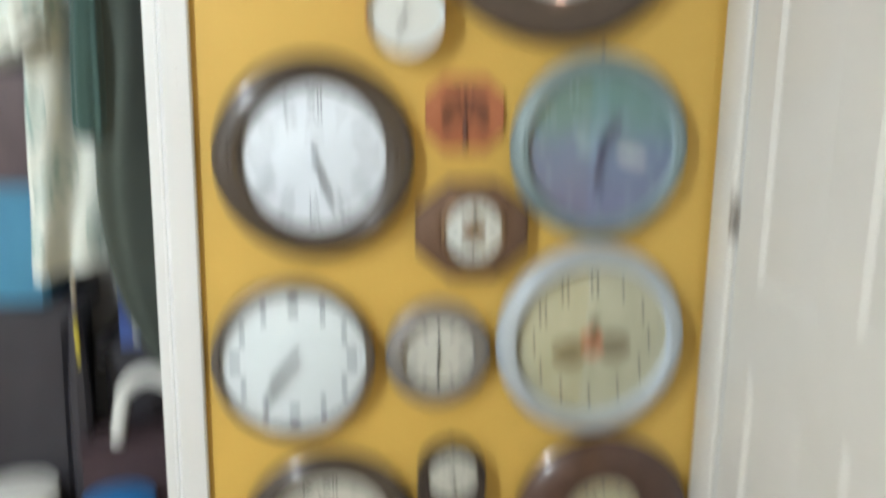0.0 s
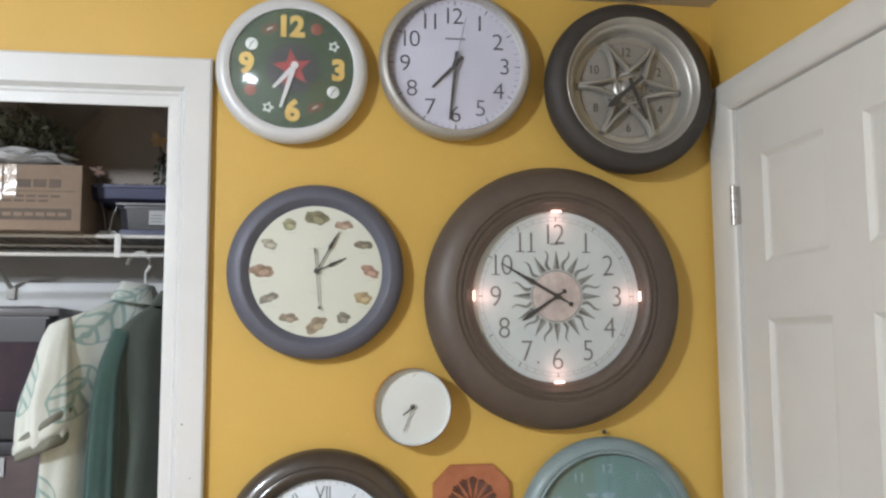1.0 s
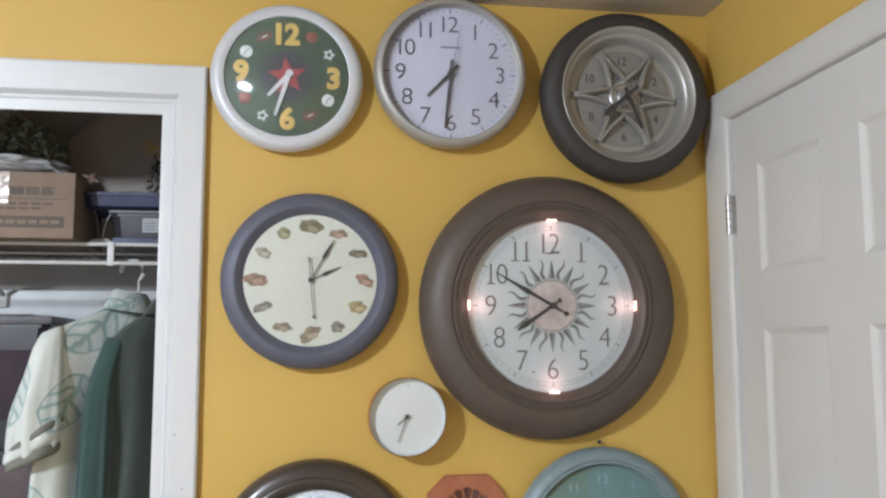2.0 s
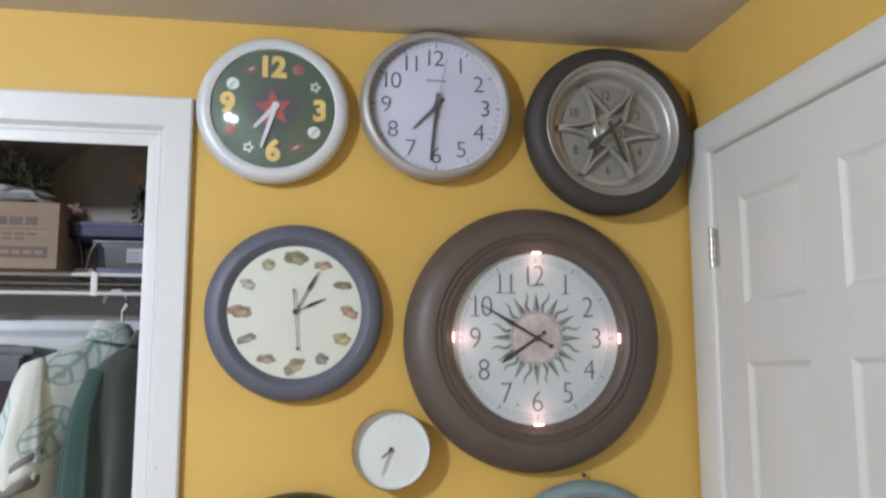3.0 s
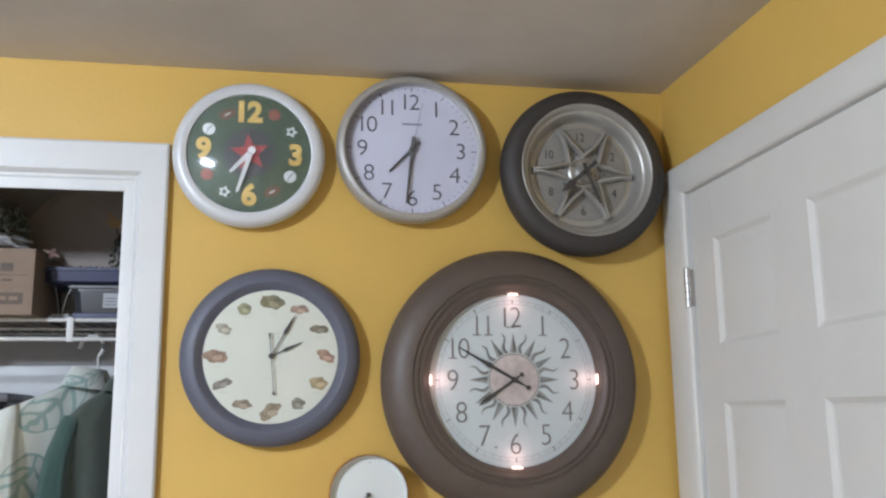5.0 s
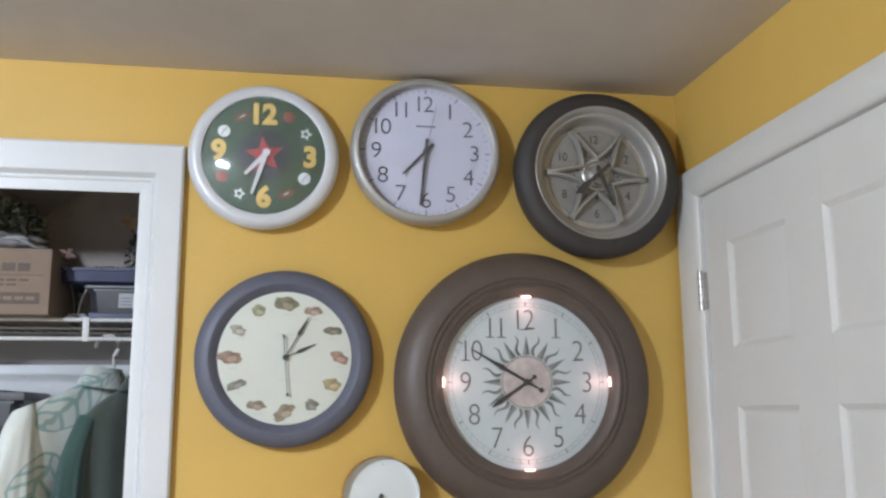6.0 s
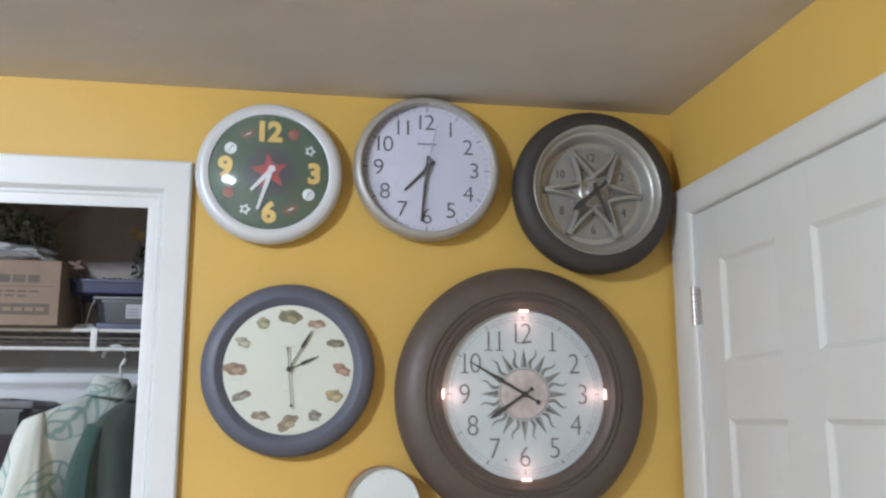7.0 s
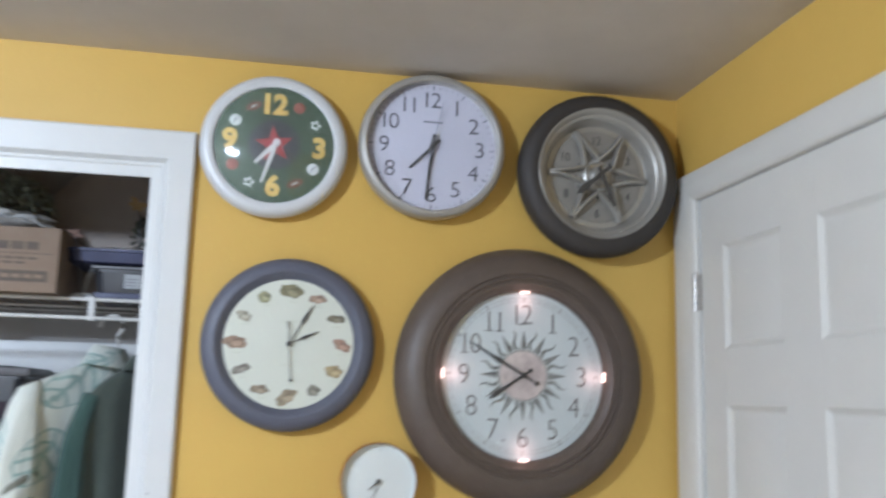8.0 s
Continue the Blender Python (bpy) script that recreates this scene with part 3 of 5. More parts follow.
part("frame", lathe([(0, 0), (0.245, 0.0), (0.255, 0.004), (0.259, 0.011)] + arc(0.259, 0.015, 0.207, 0.056, 0.010, 14) + [(0.203, 0.056), (0.201, 0.053), (0.198, 0.053), (0.196, 0.0565), (0.193, 0.0565), (0.191, 0.0535), (0.188, 0.0535), (0.186, 0.0565), (0.182, 0.0560), (0.178, 0.052), (0.172, 0.050), (0.169, 0.046), (0.1675, 0.030), (0, 0.030)], 160), M_BROWN, c)
disc(c, "dial", 0.1674, 0.0305, 0.003, M_DIALSUN, "pale aqua printed dial", seg=96)
for k in range(1, 13):
    x, z = clockwise(k, 0.122)
    o = write(c, str(k), x, z, 0.0342, 0.059, M_NUMGREY, wide=0.90, bold=-0.0010, space=0.84)
    # the serif foot of every 1
    low = min(v.co.z for v in o.vertices)
    feet = sorted(v.co.x for v in o.vertices if v.co.z < low + 0.0008)
    left = [f for f in feet if f < feet[0] + 0.008]
    spots = {1: [left], 10: [left], 11: [left, [f for f in feet if f > feet[-1] - 0.008]], 12: [left]}.get(k, [])
    for run in spots:
        fx = (run[0] + run[-1]) / 2
        part("numeral_foot", slab([(x + fx - 0.0085, z + low - 0.0006), (x + fx + 0.0085, z + low - 0.0006), (x + fx + 0.0085, z + low + 0.0014), (x + fx - 0.0085, z + low + 0.0014)], 0.0338, 0.0342), M_NUMGREY, c, smooth=False)
ticks(c, 0.149, 0.154, 0.0012, 0.0337, M_PALETICK, 60)
ticks(c, 0.148, 0.157, 0.0018, 0.0338, M_NUMGREY, 12)
bm = bmesh.new()
for r in (0.148, 0.1555):
    lathe([(r - 0.0004, 0.0337), (r - 0.0004, 0.0341), (r + 0.0004, 0.0341), (r + 0.0004, 0.0337)], 96, bm)
part("track_ring", bm, M_PALETICK, c)
for k in range(24):
    a = math.pi / 2 - 2 * math.pi * k / 24
    u, v = Vector((math.cos(a), math.sin(a))), Vector((-math.sin(a), math.cos(a)))
    left, mid, right = [], [], []
    n = 10
    for q in range(n + 1):
        f = q / n
        r = 0.0530 + f * (0.041 if k % 2 else 0.037)
        w = (0.0042 if k % 2 else 0.0072) * (1 - f) ** (0.7 if k % 2 else 0.95)
        bend = 0.0042 * math.sin(f * 2 * math.pi) if k % 2 else 0.0
        left.append(u * r + v * (bend + w))
        mid.append(u * r + v * (bend + 0.15 * w))
        if q < n:
            right.append(u * r + v * (bend - w))
    part("sun_ray", slab([(p.x, p.y) for p in left + right[::-1]], 0.0337, 0.0341), M_RAY, c, smooth=False)
    part("ray_light_side", slab([(p.x, p.y) for p in left[:-1] + mid[:-1][::-1]], 0.0341, 0.0343), M_RAYPALE, c, smooth=False)
disc(c, "print_dot", 0.0022, 0.0337, 0.0005, M_INKGREY, seg=12, x=-0.0395, z=-0.128)
part("sun_ring", lathe([(0.050, 0.0336), (0.050, 0.0342), (0.0525, 0.0342), (0.0525, 0.0336)], 64), M_WHITEPRINT, c)
part("sun_ring", lathe([(0.0488, 0.0336), (0.0488, 0.0343), (0.0500, 0.0343), (0.0500, 0.0336)], 64), M_RAY, c)
disc(c, "sun_disc", 0.0488, 0.0336, 0.0005, M_FACE, "pinkish grey printed disc")
BALL = [(-0.036, 0.0), (-0.0345, 0.0042), (-0.031, 0.0048), (-0.028, 0.0035), (-0.0265, 0.0014), (0.0, 0.0028)]
hand(c, "minute_hand", -0.112, 0.064, BALL + [(0.05, 0.0030), (0.056, 0.0048), (0.064, 0.0034), (0.128, 0.0007)], 0.038, M_HAND)
hand(c, "hour_hand", -0.064, -0.043, [(-0.022, 0.0), (-0.0205, 0.004), (-0.017, 0.0045), (-0.014, 0.0014), (0.0, 0.0026), (0.03, 0.0026), (0.055, 0.0036), (0.066, 0.0048), (0.085, 0.0007)], 0.0360, M_HAND)
disc(c, "hub", 0.006, 0.034, 0.007, M_HAND, seg=20)
for k in (0, 3, 6, 9):
    x, z = clockwise(k, 0.1665)
    led = part("rim_lamp", box(-0.0095, 0.0095, -0.0440, -0.040, -0.0016, 0.0016, 0.0006), M_LED, c, "glowing warm white lamp window")
    led.matrix_basis = pose(x, 0, z, 0, 0 if k in (0, 6) else 90, 0)
    lamp = bpy.data.lights.new("rim_lamp_light", "POINT")
    lamp.energy, lamp.color, lamp.shadow_soft_size = 0.0115, (1.0, 0.50, 0.38), 0.004
    lo = new("rim_lamp_light", lamp)
    x, z = clockwise(k, 0.146)
    lo.location = (c.location.x + x, -0.056 - GAP, c.location.z + z)

# small plain clock
M_COPPER = mat("copper_rim", (0.62, 0.36, 0.22), 0.25, 1.0, second=(0.5, 0.28, 0.17), scale=60)
M_PLAINDIAL = mat("plain_white_dial", (0.70, 0.725, 0.70), 0.6, second=(0.67, 0.69, 0.67), scale=20)
c = clock(-0.642, 1.458, "small plain white clock with thin copper rim")
part("frame", lathe([(0, 0.0), (0.0715, 0.0), (0.0728, 0.003), (0.0730, 0.040), (0.0722, 0.0412), (0.0714, 0.040), (0.0712, 0.022), (0, 0.022)], 96), M_COPPER, c)
part("inner_wall", lathe([(0.0708, 0.039), (0.0710, 0.022), (0.0690, 0.022), (0.0695, 0.037), (0.0708, 0.039)], 96), M_PLAINDIAL, c)
disc(c, "dial", 0.0709, 0.0225, 0.002, M_PLAINDIAL, "blank white dial")
disc(c, "hour_dot", 0.0011, 0.0245, 0.0005, M_INK, seg=10, x=0.003, z=0.058)
hand(c, "hour_hand", -0.019, -0.016, [(-0.004, 0.0009), (0.024, 0.0007)], 0.027, M_HAND)
hand(c, "minute_hand", -0.017, -0.046, [(-0.005, 0.0009), (0.049, 0.0006)], 0.029, M_HAND)
disc(c, "hub", 0.0042, 0.0245, 0.007, M_HAND, seg=20)

# clock with Roman numerals
M_DARKWOOD = mat("dark_brown_lacquered_wood", (0.045, 0.034, 0.026), 0.32, second=(0.062, 0.047, 0.036), scale=30, mix=0.4, coat=0.6)
M_GREYDIAL = mat("cool_white_dial", (0.55, 0.565, 0.57), 0.6, second=(0.45, 0.465, 0.475), scale=22, mix=0.5)
ROMAN = ["XII", "I", "II", "III", "IIII", "V", "VI", "VII", "VIII", "IX", "X", "XI"]
c = clock(-0.810, 1.194, "dark lacquered wooden clock with Roman numerals on white")
part("frame", lathe([(0, 0), (0.178, 0.0), (0.186, 0.006), (0.1875, 0.014)] + arc(0.1865, 0.018, 0.158, 0.040, 0.006, 8) + [(0.1555, 0.0385), (0.1535, 0.0395)] + arc(0.152, 0.040, 0.137, 0.034, 0.002, 4) + [(0.134, 0.031), (0.132, 0.020), (0, 0.020)], 128), M_DARKWOOD, c)
disc(c, "dial", 0.1322, 0.0205, 0.002, M_GREYDIAL, "cool white aged dial")
for k in range(12):
    x, z = clockwise(k, 0.099)
    write(c, ROMAN[k], x, z, 0.0228, 0.062, M_INK, turn=k * 30, wide=0.46, bold=-0.0006, space=0.9)
ticks(c, 0.1255, 0.1295, 0.0009, 0.0227, M_INK, 60)
part("caption_bar", slab([(-0.018, 0.045), (0.018, 0.045), (0.018, 0.049), (-0.018, 0.049)], 0.0227, 0.0231), M_INKGREY, c, smooth=False)
hand(c, "hour_hand", 0.022, -0.062, [(-0.012, 0.003), (0.03, 0.003), (0.045, 0.0068), (0.066, 0.0008)], 0.0245, M_HAND)
hand(c, "minute_hand", 0.036, -0.095, [(-0.014, 0.003), (0.06, 0.0025), (0.070, 0.0048), (0.102, 0.0008)], 0.0265, M_HAND)
disc(c, "hub", 0.006, 0.0225, 0.0065, M_HAND, seg=20)
glass(c, 0.1332, 0.0290)

# octagonal tile with a dark branching mark
M_TERRA = mat("orange_terracotta", (0.43, 0.165, 0.075), 0.75, second=(0.34, 0.115, 0.05), scale=45, mix=0.5, bump=0.4, bump_scale=150)
M_UMBER = mat("dark_umber_glaze", (0.12, 0.05, 0.03), 0.6)
plaque = thing("wall_plaque", -0.525, 0, 1.276, "small octagonal orange terracotta plaque with dark relief", "plaque")
W, H, CUT = 0.0755, 0.069, 0.034
octo = [(-W + CUT, -H), (W - CUT, -H), (W, -H + CUT), (W, H - CUT), (W - CUT, H), (-W + CUT, H), (-W, H - CUT), (-W, -H + CUT)]
bm = slab(octo, 0.0, 0.011)
bmesh.ops.bevel(bm, geom=[e for e in bm.edges if all(v.co.y < -0.005 for v in e.verts)], offset=0.002, segments=2, affect="EDGES")
part("tile", bm, M_TERRA, plaque)
for k in range(-5, 6):
    a = math.pi / 2 - k * 0.40
    r = 0.046 - 0.0012 * abs(k)
    tip = (r * math.cos(a), -0.012, -0.006 + r * math.sin(a))
    mid = (0.5 * r * math.cos(a), -0.0125, -0.006 + 0.5 * r * math.sin(a))
    bm = tube([(0, -0.012, -0.006), mid, tip], [0.0012, 0.0015, 0.0022], 6)
    for q in (-1, 0, 1):
        tube([mid if q else tip, (tip[0] + 0.007 * math.cos(a + 0.9 * q), -0.012, tip[2] + 0.007 * math.sin(a + 0.9 * q))], [0.0012, 0.0026], 6, bm)
    part("branch", bm, M_UMBER, plaque)
part("stem", tube([(0, -0.012, -0.058), (0, -0.012, -0.006)], [0.006, 0.0035], 8), M_UMBER, plaque)

# blue-green clock
M_TEAL = mat("weathered_teal_metal", (0.26, 0.33, 0.34), 0.45, 0.1, second=(0.18, 0.24, 0.255), scale=28, mix=0.5, bump=0.1, bump_scale=60)
M_SEA = mat("sea_green_to_violet_dial", (0.14, 0.26, 0.26), 0.5)
nt = M_SEA.node_tree
tc, sep, ramp, nz, ad = (nt.nodes.new(n) for n in ("ShaderNodeTexCoord", "ShaderNodeSeparateXYZ", "ShaderNodeValToRGB", "ShaderNodeTexNoise", "ShaderNodeMath"))
nz.inputs["Scale"].default_value, nz.inputs["Detail"].default_value = 22, 5
ad.operation = "MULTIPLY_ADD"
ad.inputs[1].default_value = 0.06
nt.links.new(tc.outputs["Object"], sep.inputs[0]), nt.links.new(tc.outputs["Object"], nz.inputs["Vector"])
nt.links.new(nz.outputs["Fac"], ad.inputs[0]), nt.links.new(sep.outputs["Z"], ad.inputs[2])
mr = nt.nodes.new("ShaderNodeMapRange")
mr.inputs["From Min"].default_value, mr.inputs["From Max"].default_value = -0.11, 0.17
nt.links.new(ad.outputs[0], mr.inputs["Value"]), nt.links.new(mr.outputs[0], ramp.inputs[0])
ramp.color_ramp.elements[0].color, ramp.color_ramp.elements[1].color = (0.125, 0.125, 0.215, 1), (0.085, 0.165, 0.15, 1)
e = ramp.color_ramp.elements.new(0.52)
e.color = (0.125, 0.165, 0.245, 1)
e = ramp.color_ramp.elements.new(0.66)
e.color = (0.11, 0.19, 0.185, 1)
nt.links.new(ramp.outputs[0], nt.nodes["Principled BSDF"].inputs["Base Color"])
M_FOAM = mat("pale_blue_print", (0.30, 0.38, 0.41), 0.6, second=(0.18, 0.26, 0.30), scale=80, mix=0.5)
M_SAND = mat("pale_sand_print", (0.45, 0.46, 0.44), 0.6, second=(0.35, 0.36, 0.38), scale=80, mix=0.5)
c = clock(-0.258, 1.214, "weathered teal metal clock with sea-coloured blue-violet dial")
part("frame", lathe([(0, 0), (0.168, 0.0), (0.176, 0.004), (0.1785, 0.012)] + arc(0.178, 0.018, 0.158, 0.038, 0.004, 8) + [(0.1555, 0.0375), (0.1535, 0.0350), (0.1515, 0.0365), (0.149, 0.0365), (0.1465, 0.032), (0.1445, 0.022), (0, 0.022)], 128), M_TEAL, c)
disc(c, "dial", 0.1447, 0.0225, 0.002, M_SEA, "sea-green to violet printed dial")
for k in range(1, 13):
    x, z = clockwise(k, 0.118)
    write(c, str(k), x, z, 0.0248, 0.026, M_FOAM, turn=0)
rng = random.Random(9)
for k in range(11):
    x0, z0, s = rng.uniform(-0.06, 0.06), rng.uniform(0.02, 0.07), rng.uniform(0.008, 0.016)
    o = part("wave_print", slab([(s * (1 + 0.35 * rng.uniform(-1, 1)) * math.cos(q * math.pi / 6), 0.5 * s * (1 + 0.3 * rng.uniform(-1, 1)) * math.sin(q * math.pi / 6)) for q in range(12)], 0.0247 + 0.00012 * k, 0.0249 + 0.00012 * k), M_FOAM, c, smooth=False)
    o.location = (x0, 0, z0)
o = part("shape_print", slab([(0.034 * math.cos(q * math.pi / 8), 0.014 * math.sin(q * math.pi / 8)) for q in range(16)], 0.0247, 0.0251), M_SAND, c, smooth=False)
o.matrix_basis = pose(0.062, 0, -0.018, 0, 18, 0)
o = part("shape_print", slab([(0.022 * math.cos(q * math.pi / 8), 0.020 * math.sin(q * math.pi / 8)) for q in range(16)], 0.0247, 0.0251), M_FOAM, c, smooth=False)
o.location = (-0.03, 0, 0.006)
M_VIOLET = mat("dark_violet_hand", (0.05, 0.05, 0.10), 0.4)
hand(c, "hour_hand", 0.030, 0.045, [(-0.014, 0.0045), (0.02, 0.0075), (0.045, 0.012), (0.070, 0.001)], 0.0275, M_VIOLET)
hand(c, "minute_hand", -0.012, -0.085, [(-0.016, 0.004), (0.05, 0.0055), (0.088, 0.001)], 0.0295, M_VIOLET)
disc(c, "hub", 0.007, 0.0245, 0.0075, M_VIOLET, seg=20)
glass(c, 0.1455, 0.0335)
nail = thing("wall_nail", -0.259, 0, 1.4025, "small dark nail head above the teal clock", "nail")
part("shank", tube([(0, 0.0, 0), (0, -0.012, 0.001)], 0.0018, 8), M_STEEL, nail)
part("head", lathe([(0, 0.013), (0.0042, 0.0125), (0.0045, 0.011), (0, 0.0105)], 12), M_HAND, nail)

# small octagonal wooden clock
M_WALNUT = mat("walnut_wood", (0.17, 0.098, 0.060), 0.48, second=(0.105, 0.058, 0.034), scale=26, mix=0.6, coat=0.1)
M_BRASS = mat("aged_brass", (0.22, 0.14, 0.075), 0.45, 0.4, second=(0.16, 0.10, 0.05), scale=50)
M_IVORY = mat("ivory_dial", (0.56, 0.565, 0.51), 0.6, second=(0.47, 0.475, 0.42), scale=25, mix=0.4)
c = clock(-0.508, 1.053, "small octagonal walnut clock with white chapter ring")
rows = []
for r, d in ((0.105, 0.0), (0.110, 0.006), (0.110, 0.020), (0.104, 0.026), (0.076, 0.034), (0.066, 0.034), (0.060, 0.030)):
    rows.append([(r / math.cos(math.pi / 8) * math.cos(math.pi / 8 + k * math.pi / 4), -d, 0.86 * r / math.cos(math.pi / 8) * math.sin(math.pi / 8 + k * math.pi / 4)) for k in range(8)])
part("frame", loft(rows), M_WALNUT, c, sharp=18)
part("bezel", lathe([(0.0645, 0.029), (0.0645, 0.037), (0.0595, 0.040), (0.0560, 0.036), (0.0555, 0.031)], 64), M_BRASS, c)
disc(c, "dial", 0.0558, 0.0305, 0.0015, M_IVORY, "white chapter ring")
disc(c, "dial_centre", 0.0245, 0.0321, 0.0008, M_BRASS, "aged brass dial centre")
ticks(c, 0.036, 0.049, 0.0026, 0.0321, M_INK, 12, name="hour_track")
hand(c, "hour_hand", 0.005, 0.03, [(-0.005, 0.0012), (0.028, 0.0009)], 0.0335, M_HAND)
hand(c, "minute_hand", 0.004, 0.045, [(-0.006, 0.0012), (0.044, 0.0008)], 0.035, M_HAND)
glass(c, 0.0562, 0.0375, 0.004)

# thin-rimmed clock with bold bars
M_THINRIM = mat("dark_pewter_rim", (0.13, 0.115, 0.105), 0.35, 0.6, second=(0.2, 0.18, 0.165), scale=40)
c = clock(-0.856, 0.797, "round white clock with thin pewter rim and grey hands")
part("frame", lathe([(0, 0), (0.150, 0.0), (0.1565, 0.006), (0.158, 0.016)] + arc(0.1575, 0.022, 0.143, 0.034, 0.004, 8) + [(0.1405, 0.032), (0.139, 0.018), (0, 0.018)], 112), M_THINRIM, c)
disc(c, "dial", 0.1392, 0.0185, 0.002, mat("soft_white_dial", (0.53, 0.555, 0.535), 0.6, second=(0.48, 0.50, 0.485), scale=20), "white dial")
for k in range(12):
    o = part("hour_bar", slab([(-0.010, -0.011), (0.010, -0.011), (0.010, 0.011), (-0.010, 0.011)] if k % 3 == 0 else [(-0.0055, -0.013), (0.0055, -0.013), (0.0055, 0.013), (-0.0055, 0.013)], 0.0206, 0.0211), M_INKGREY, c, smooth=False)
    x, z = clockwise(k, 0.112)
    o.matrix_basis = pose(x, 0, z, 0, 0, 0)
ticks(c, 0.128, 0.134, 0.001, 0.0206, M_INKGREY, 60)
M_GREYHAND = mat("grey_hand_metal", (0.20, 0.20, 0.20), 0.4, 0.3)
hand(c, "hour_hand", -0.05, -0.056, [(-0.015, 0.004), (0.02, 0.007), (0.06, 0.007), (0.075, 0.0)], 0.0225, M_GREYHAND)
hand(c, "minute_hand", -0.058, -0.085, [(-0.018, 0.004), (0.02, 0.006), (0.09, 0.005), (0.104, 0.0)], 0.0245, M_GREYHAND)
disc(c, "hub", 0.008, 0.0205, 0.007, M_GREYHAND, seg=20)
glass(c, 0.1395, 0.029, 0.006)

# small grey clock
M_PEWTER = mat("grey_pewter_frame", (0.26, 0.245, 0.235), 0.45, 0.3, second=(0.19, 0.18, 0.17), scale=40, mix=0.5)
c = clock(-0.571, 0.801, "small grey pewter clock with ivory dial")
part("frame", lathe([(0, 0), (0.099, 0.0), (0.105, 0.006), (0.106, 0.014)] + arc(0.1055, 0.018, 0.074, 0.032, 0.005, 8) + [(0.072, 0.030), (0.071, 0.018), (0, 0.018)], 96), M_PEWTER, c)
disc(c, "dial", 0.0712, 0.0185, 0.002, M_IVORY, "ivory dial")
for k in range(12):
    o = part("hour_bar", slab([(-0.0022, -0.009), (0.0022, -0.009), (0.0022, 0.009), (-0.0022, 0.009)], 0.0206, 0.0210), M_INKGREY, c, smooth=False)
    o.matrix_basis = pose(*[clockwise(k, 0.054)[0], 0, clockwise(k, 0.054)[1]], 0, k * 30, 0)
hand(c, "hour_hand", 0.001, 0.03, [(-0.006, 0.0016), (0.034, 0.001)], 0.0225, M_HAND)
hand(c, "minute_hand", -0.002, -0.045, [(-0.008, 0.0016), (0.05, 0.001)], 0.024, M_HAND)
disc(c, "hub", 0.004, 0.0205, 0.006, M_HAND, seg=16)

# pale clock with an orange picture in the middle
M_PALE = mat("pale_blue_grey_frame", (0.46, 0.51, 0.55), 0.4, 0.1, second=(0.40, 0.45, 0.50), scale=35, mix=0.4, coat=0.2)
M_STRAW = mat("straw_coloured_dial", (0.45, 0.425, 0.29), 0.6, second=(0.34, 0.32, 0.20), scale=22, mix=0.5)
c = clock(-0.257, 0.821, "large pale blue-grey clock, straw dial with orange picture")
part("frame", lathe([(0, 0), (0.186, 0.0), (0.195, 0.006), (0.197, 0.016)] + arc(0.1965, 0.020, 0.164, 0.044, 0.008, 10) + [(0.161, 0.042), (0.158, 0.036), (0.157, 0.024), (0, 0.024)], 128), M_PALE, c)
disc(c, "dial", 0.1572, 0.0245, 0.002, M_STRAW, "straw-coloured dial")
for k in range(12):
    for s in ((-0.006, 0.006) if k in (0, 10, 11) else (0.0,)):
        o = part("hour_bar", slab([(-0.0021, -0.014), (0.0021, -0.014), (0.0021, 0.014), (-0.0021, 0.014)], 0.0266, 0.0271), M_INK, c, smooth=False)
        x, z = clockwise(k, 0.120)
        o.location = (x + s, 0, z)
ticks(c, 0.143, 0.149, 0.0012, 0.0266, M_INKGREY, 60)
M_OLIVE = mat("olive_print", (0.20, 0.165, 0.08), 0.6, second=(0.14, 0.11, 0.05), scale=60, mix=0.5)
for x, z, sx, sz, m, d in ((-0.048, -0.024, 0.036, 0.026, M_OLIVE, 0.0), (0.046, -0.014, 0.038, 0.026, M_OLIVE, 0.0), (0.0, -0.006, 0.026, 0.024, mat("orange_print", (0.48, 0.16, 0.05), 0.6, second=(0.36, 0.1, 0.03), scale=60, mix=0.5), 0.0004), (0.004, 0.03, 0.014, 0.014, M_OLIVE, 0.0)):
    part("picture_print", slab([(x + sx * math.cos(q * math.pi / 8), z + sz * math.sin(q * math.pi / 8)) for q in range(16)], 0.0266 + d, 0.0271 + d), m, c, smooth=False)
hand(c, "hour_hand", 0.018, 0.045, [(-0.01, 0.002), (0.05, 0.0015)], 0.029, M_OLIVE)
hand(c, "minute_hand", -0.05, -0.03, [(-0.01, 0.002), (0.06, 0.0015)], 0.031, M_OLIVE)
disc(c, "hub", 0.005, 0.0268, 0.0065, M_OLIVE, seg=16)
glass(c, 0.1575, 0.036, 0.004)

# the lowest row
c = clock(-0.790, 0.422, "dark brown wooden clock with white Roman dial")
part("frame", lathe([(0, 0), (0.169, 0.0), (0.176, 0.006), (0.178, 0.014)] + arc(0.1775, 0.018, 0.135, 0.040, 0.007, 10) + [(0.130, 0.037), (0.127, 0.020), (0, 0.020)], 112), M_DARKWOOD, c)
disc(c, "dial", 0.1272, 0.0205, 0.002, M_IVORY, "ivory dial")
for k in range(12):
    x, z = clockwise(k, 0.098)
    write(c, ROMAN[k], x, z, 0.0228, 0.034, M_INK, turn=k * 30, wide=0.8)
hand(c, "hour_hand", 0.03, 0.03, [(-0.01, 0.0025), (0.05, 0.0015)], 0.0245, M_HAND)
hand(c, "minute_hand", -0.02, 0.07, [(-0.01, 0.0025), (0.08, 0.0015)], 0.0265, M_HAND)
disc(c, "hub", 0.006, 0.0225, 0.0065, M_HAND, seg=16)

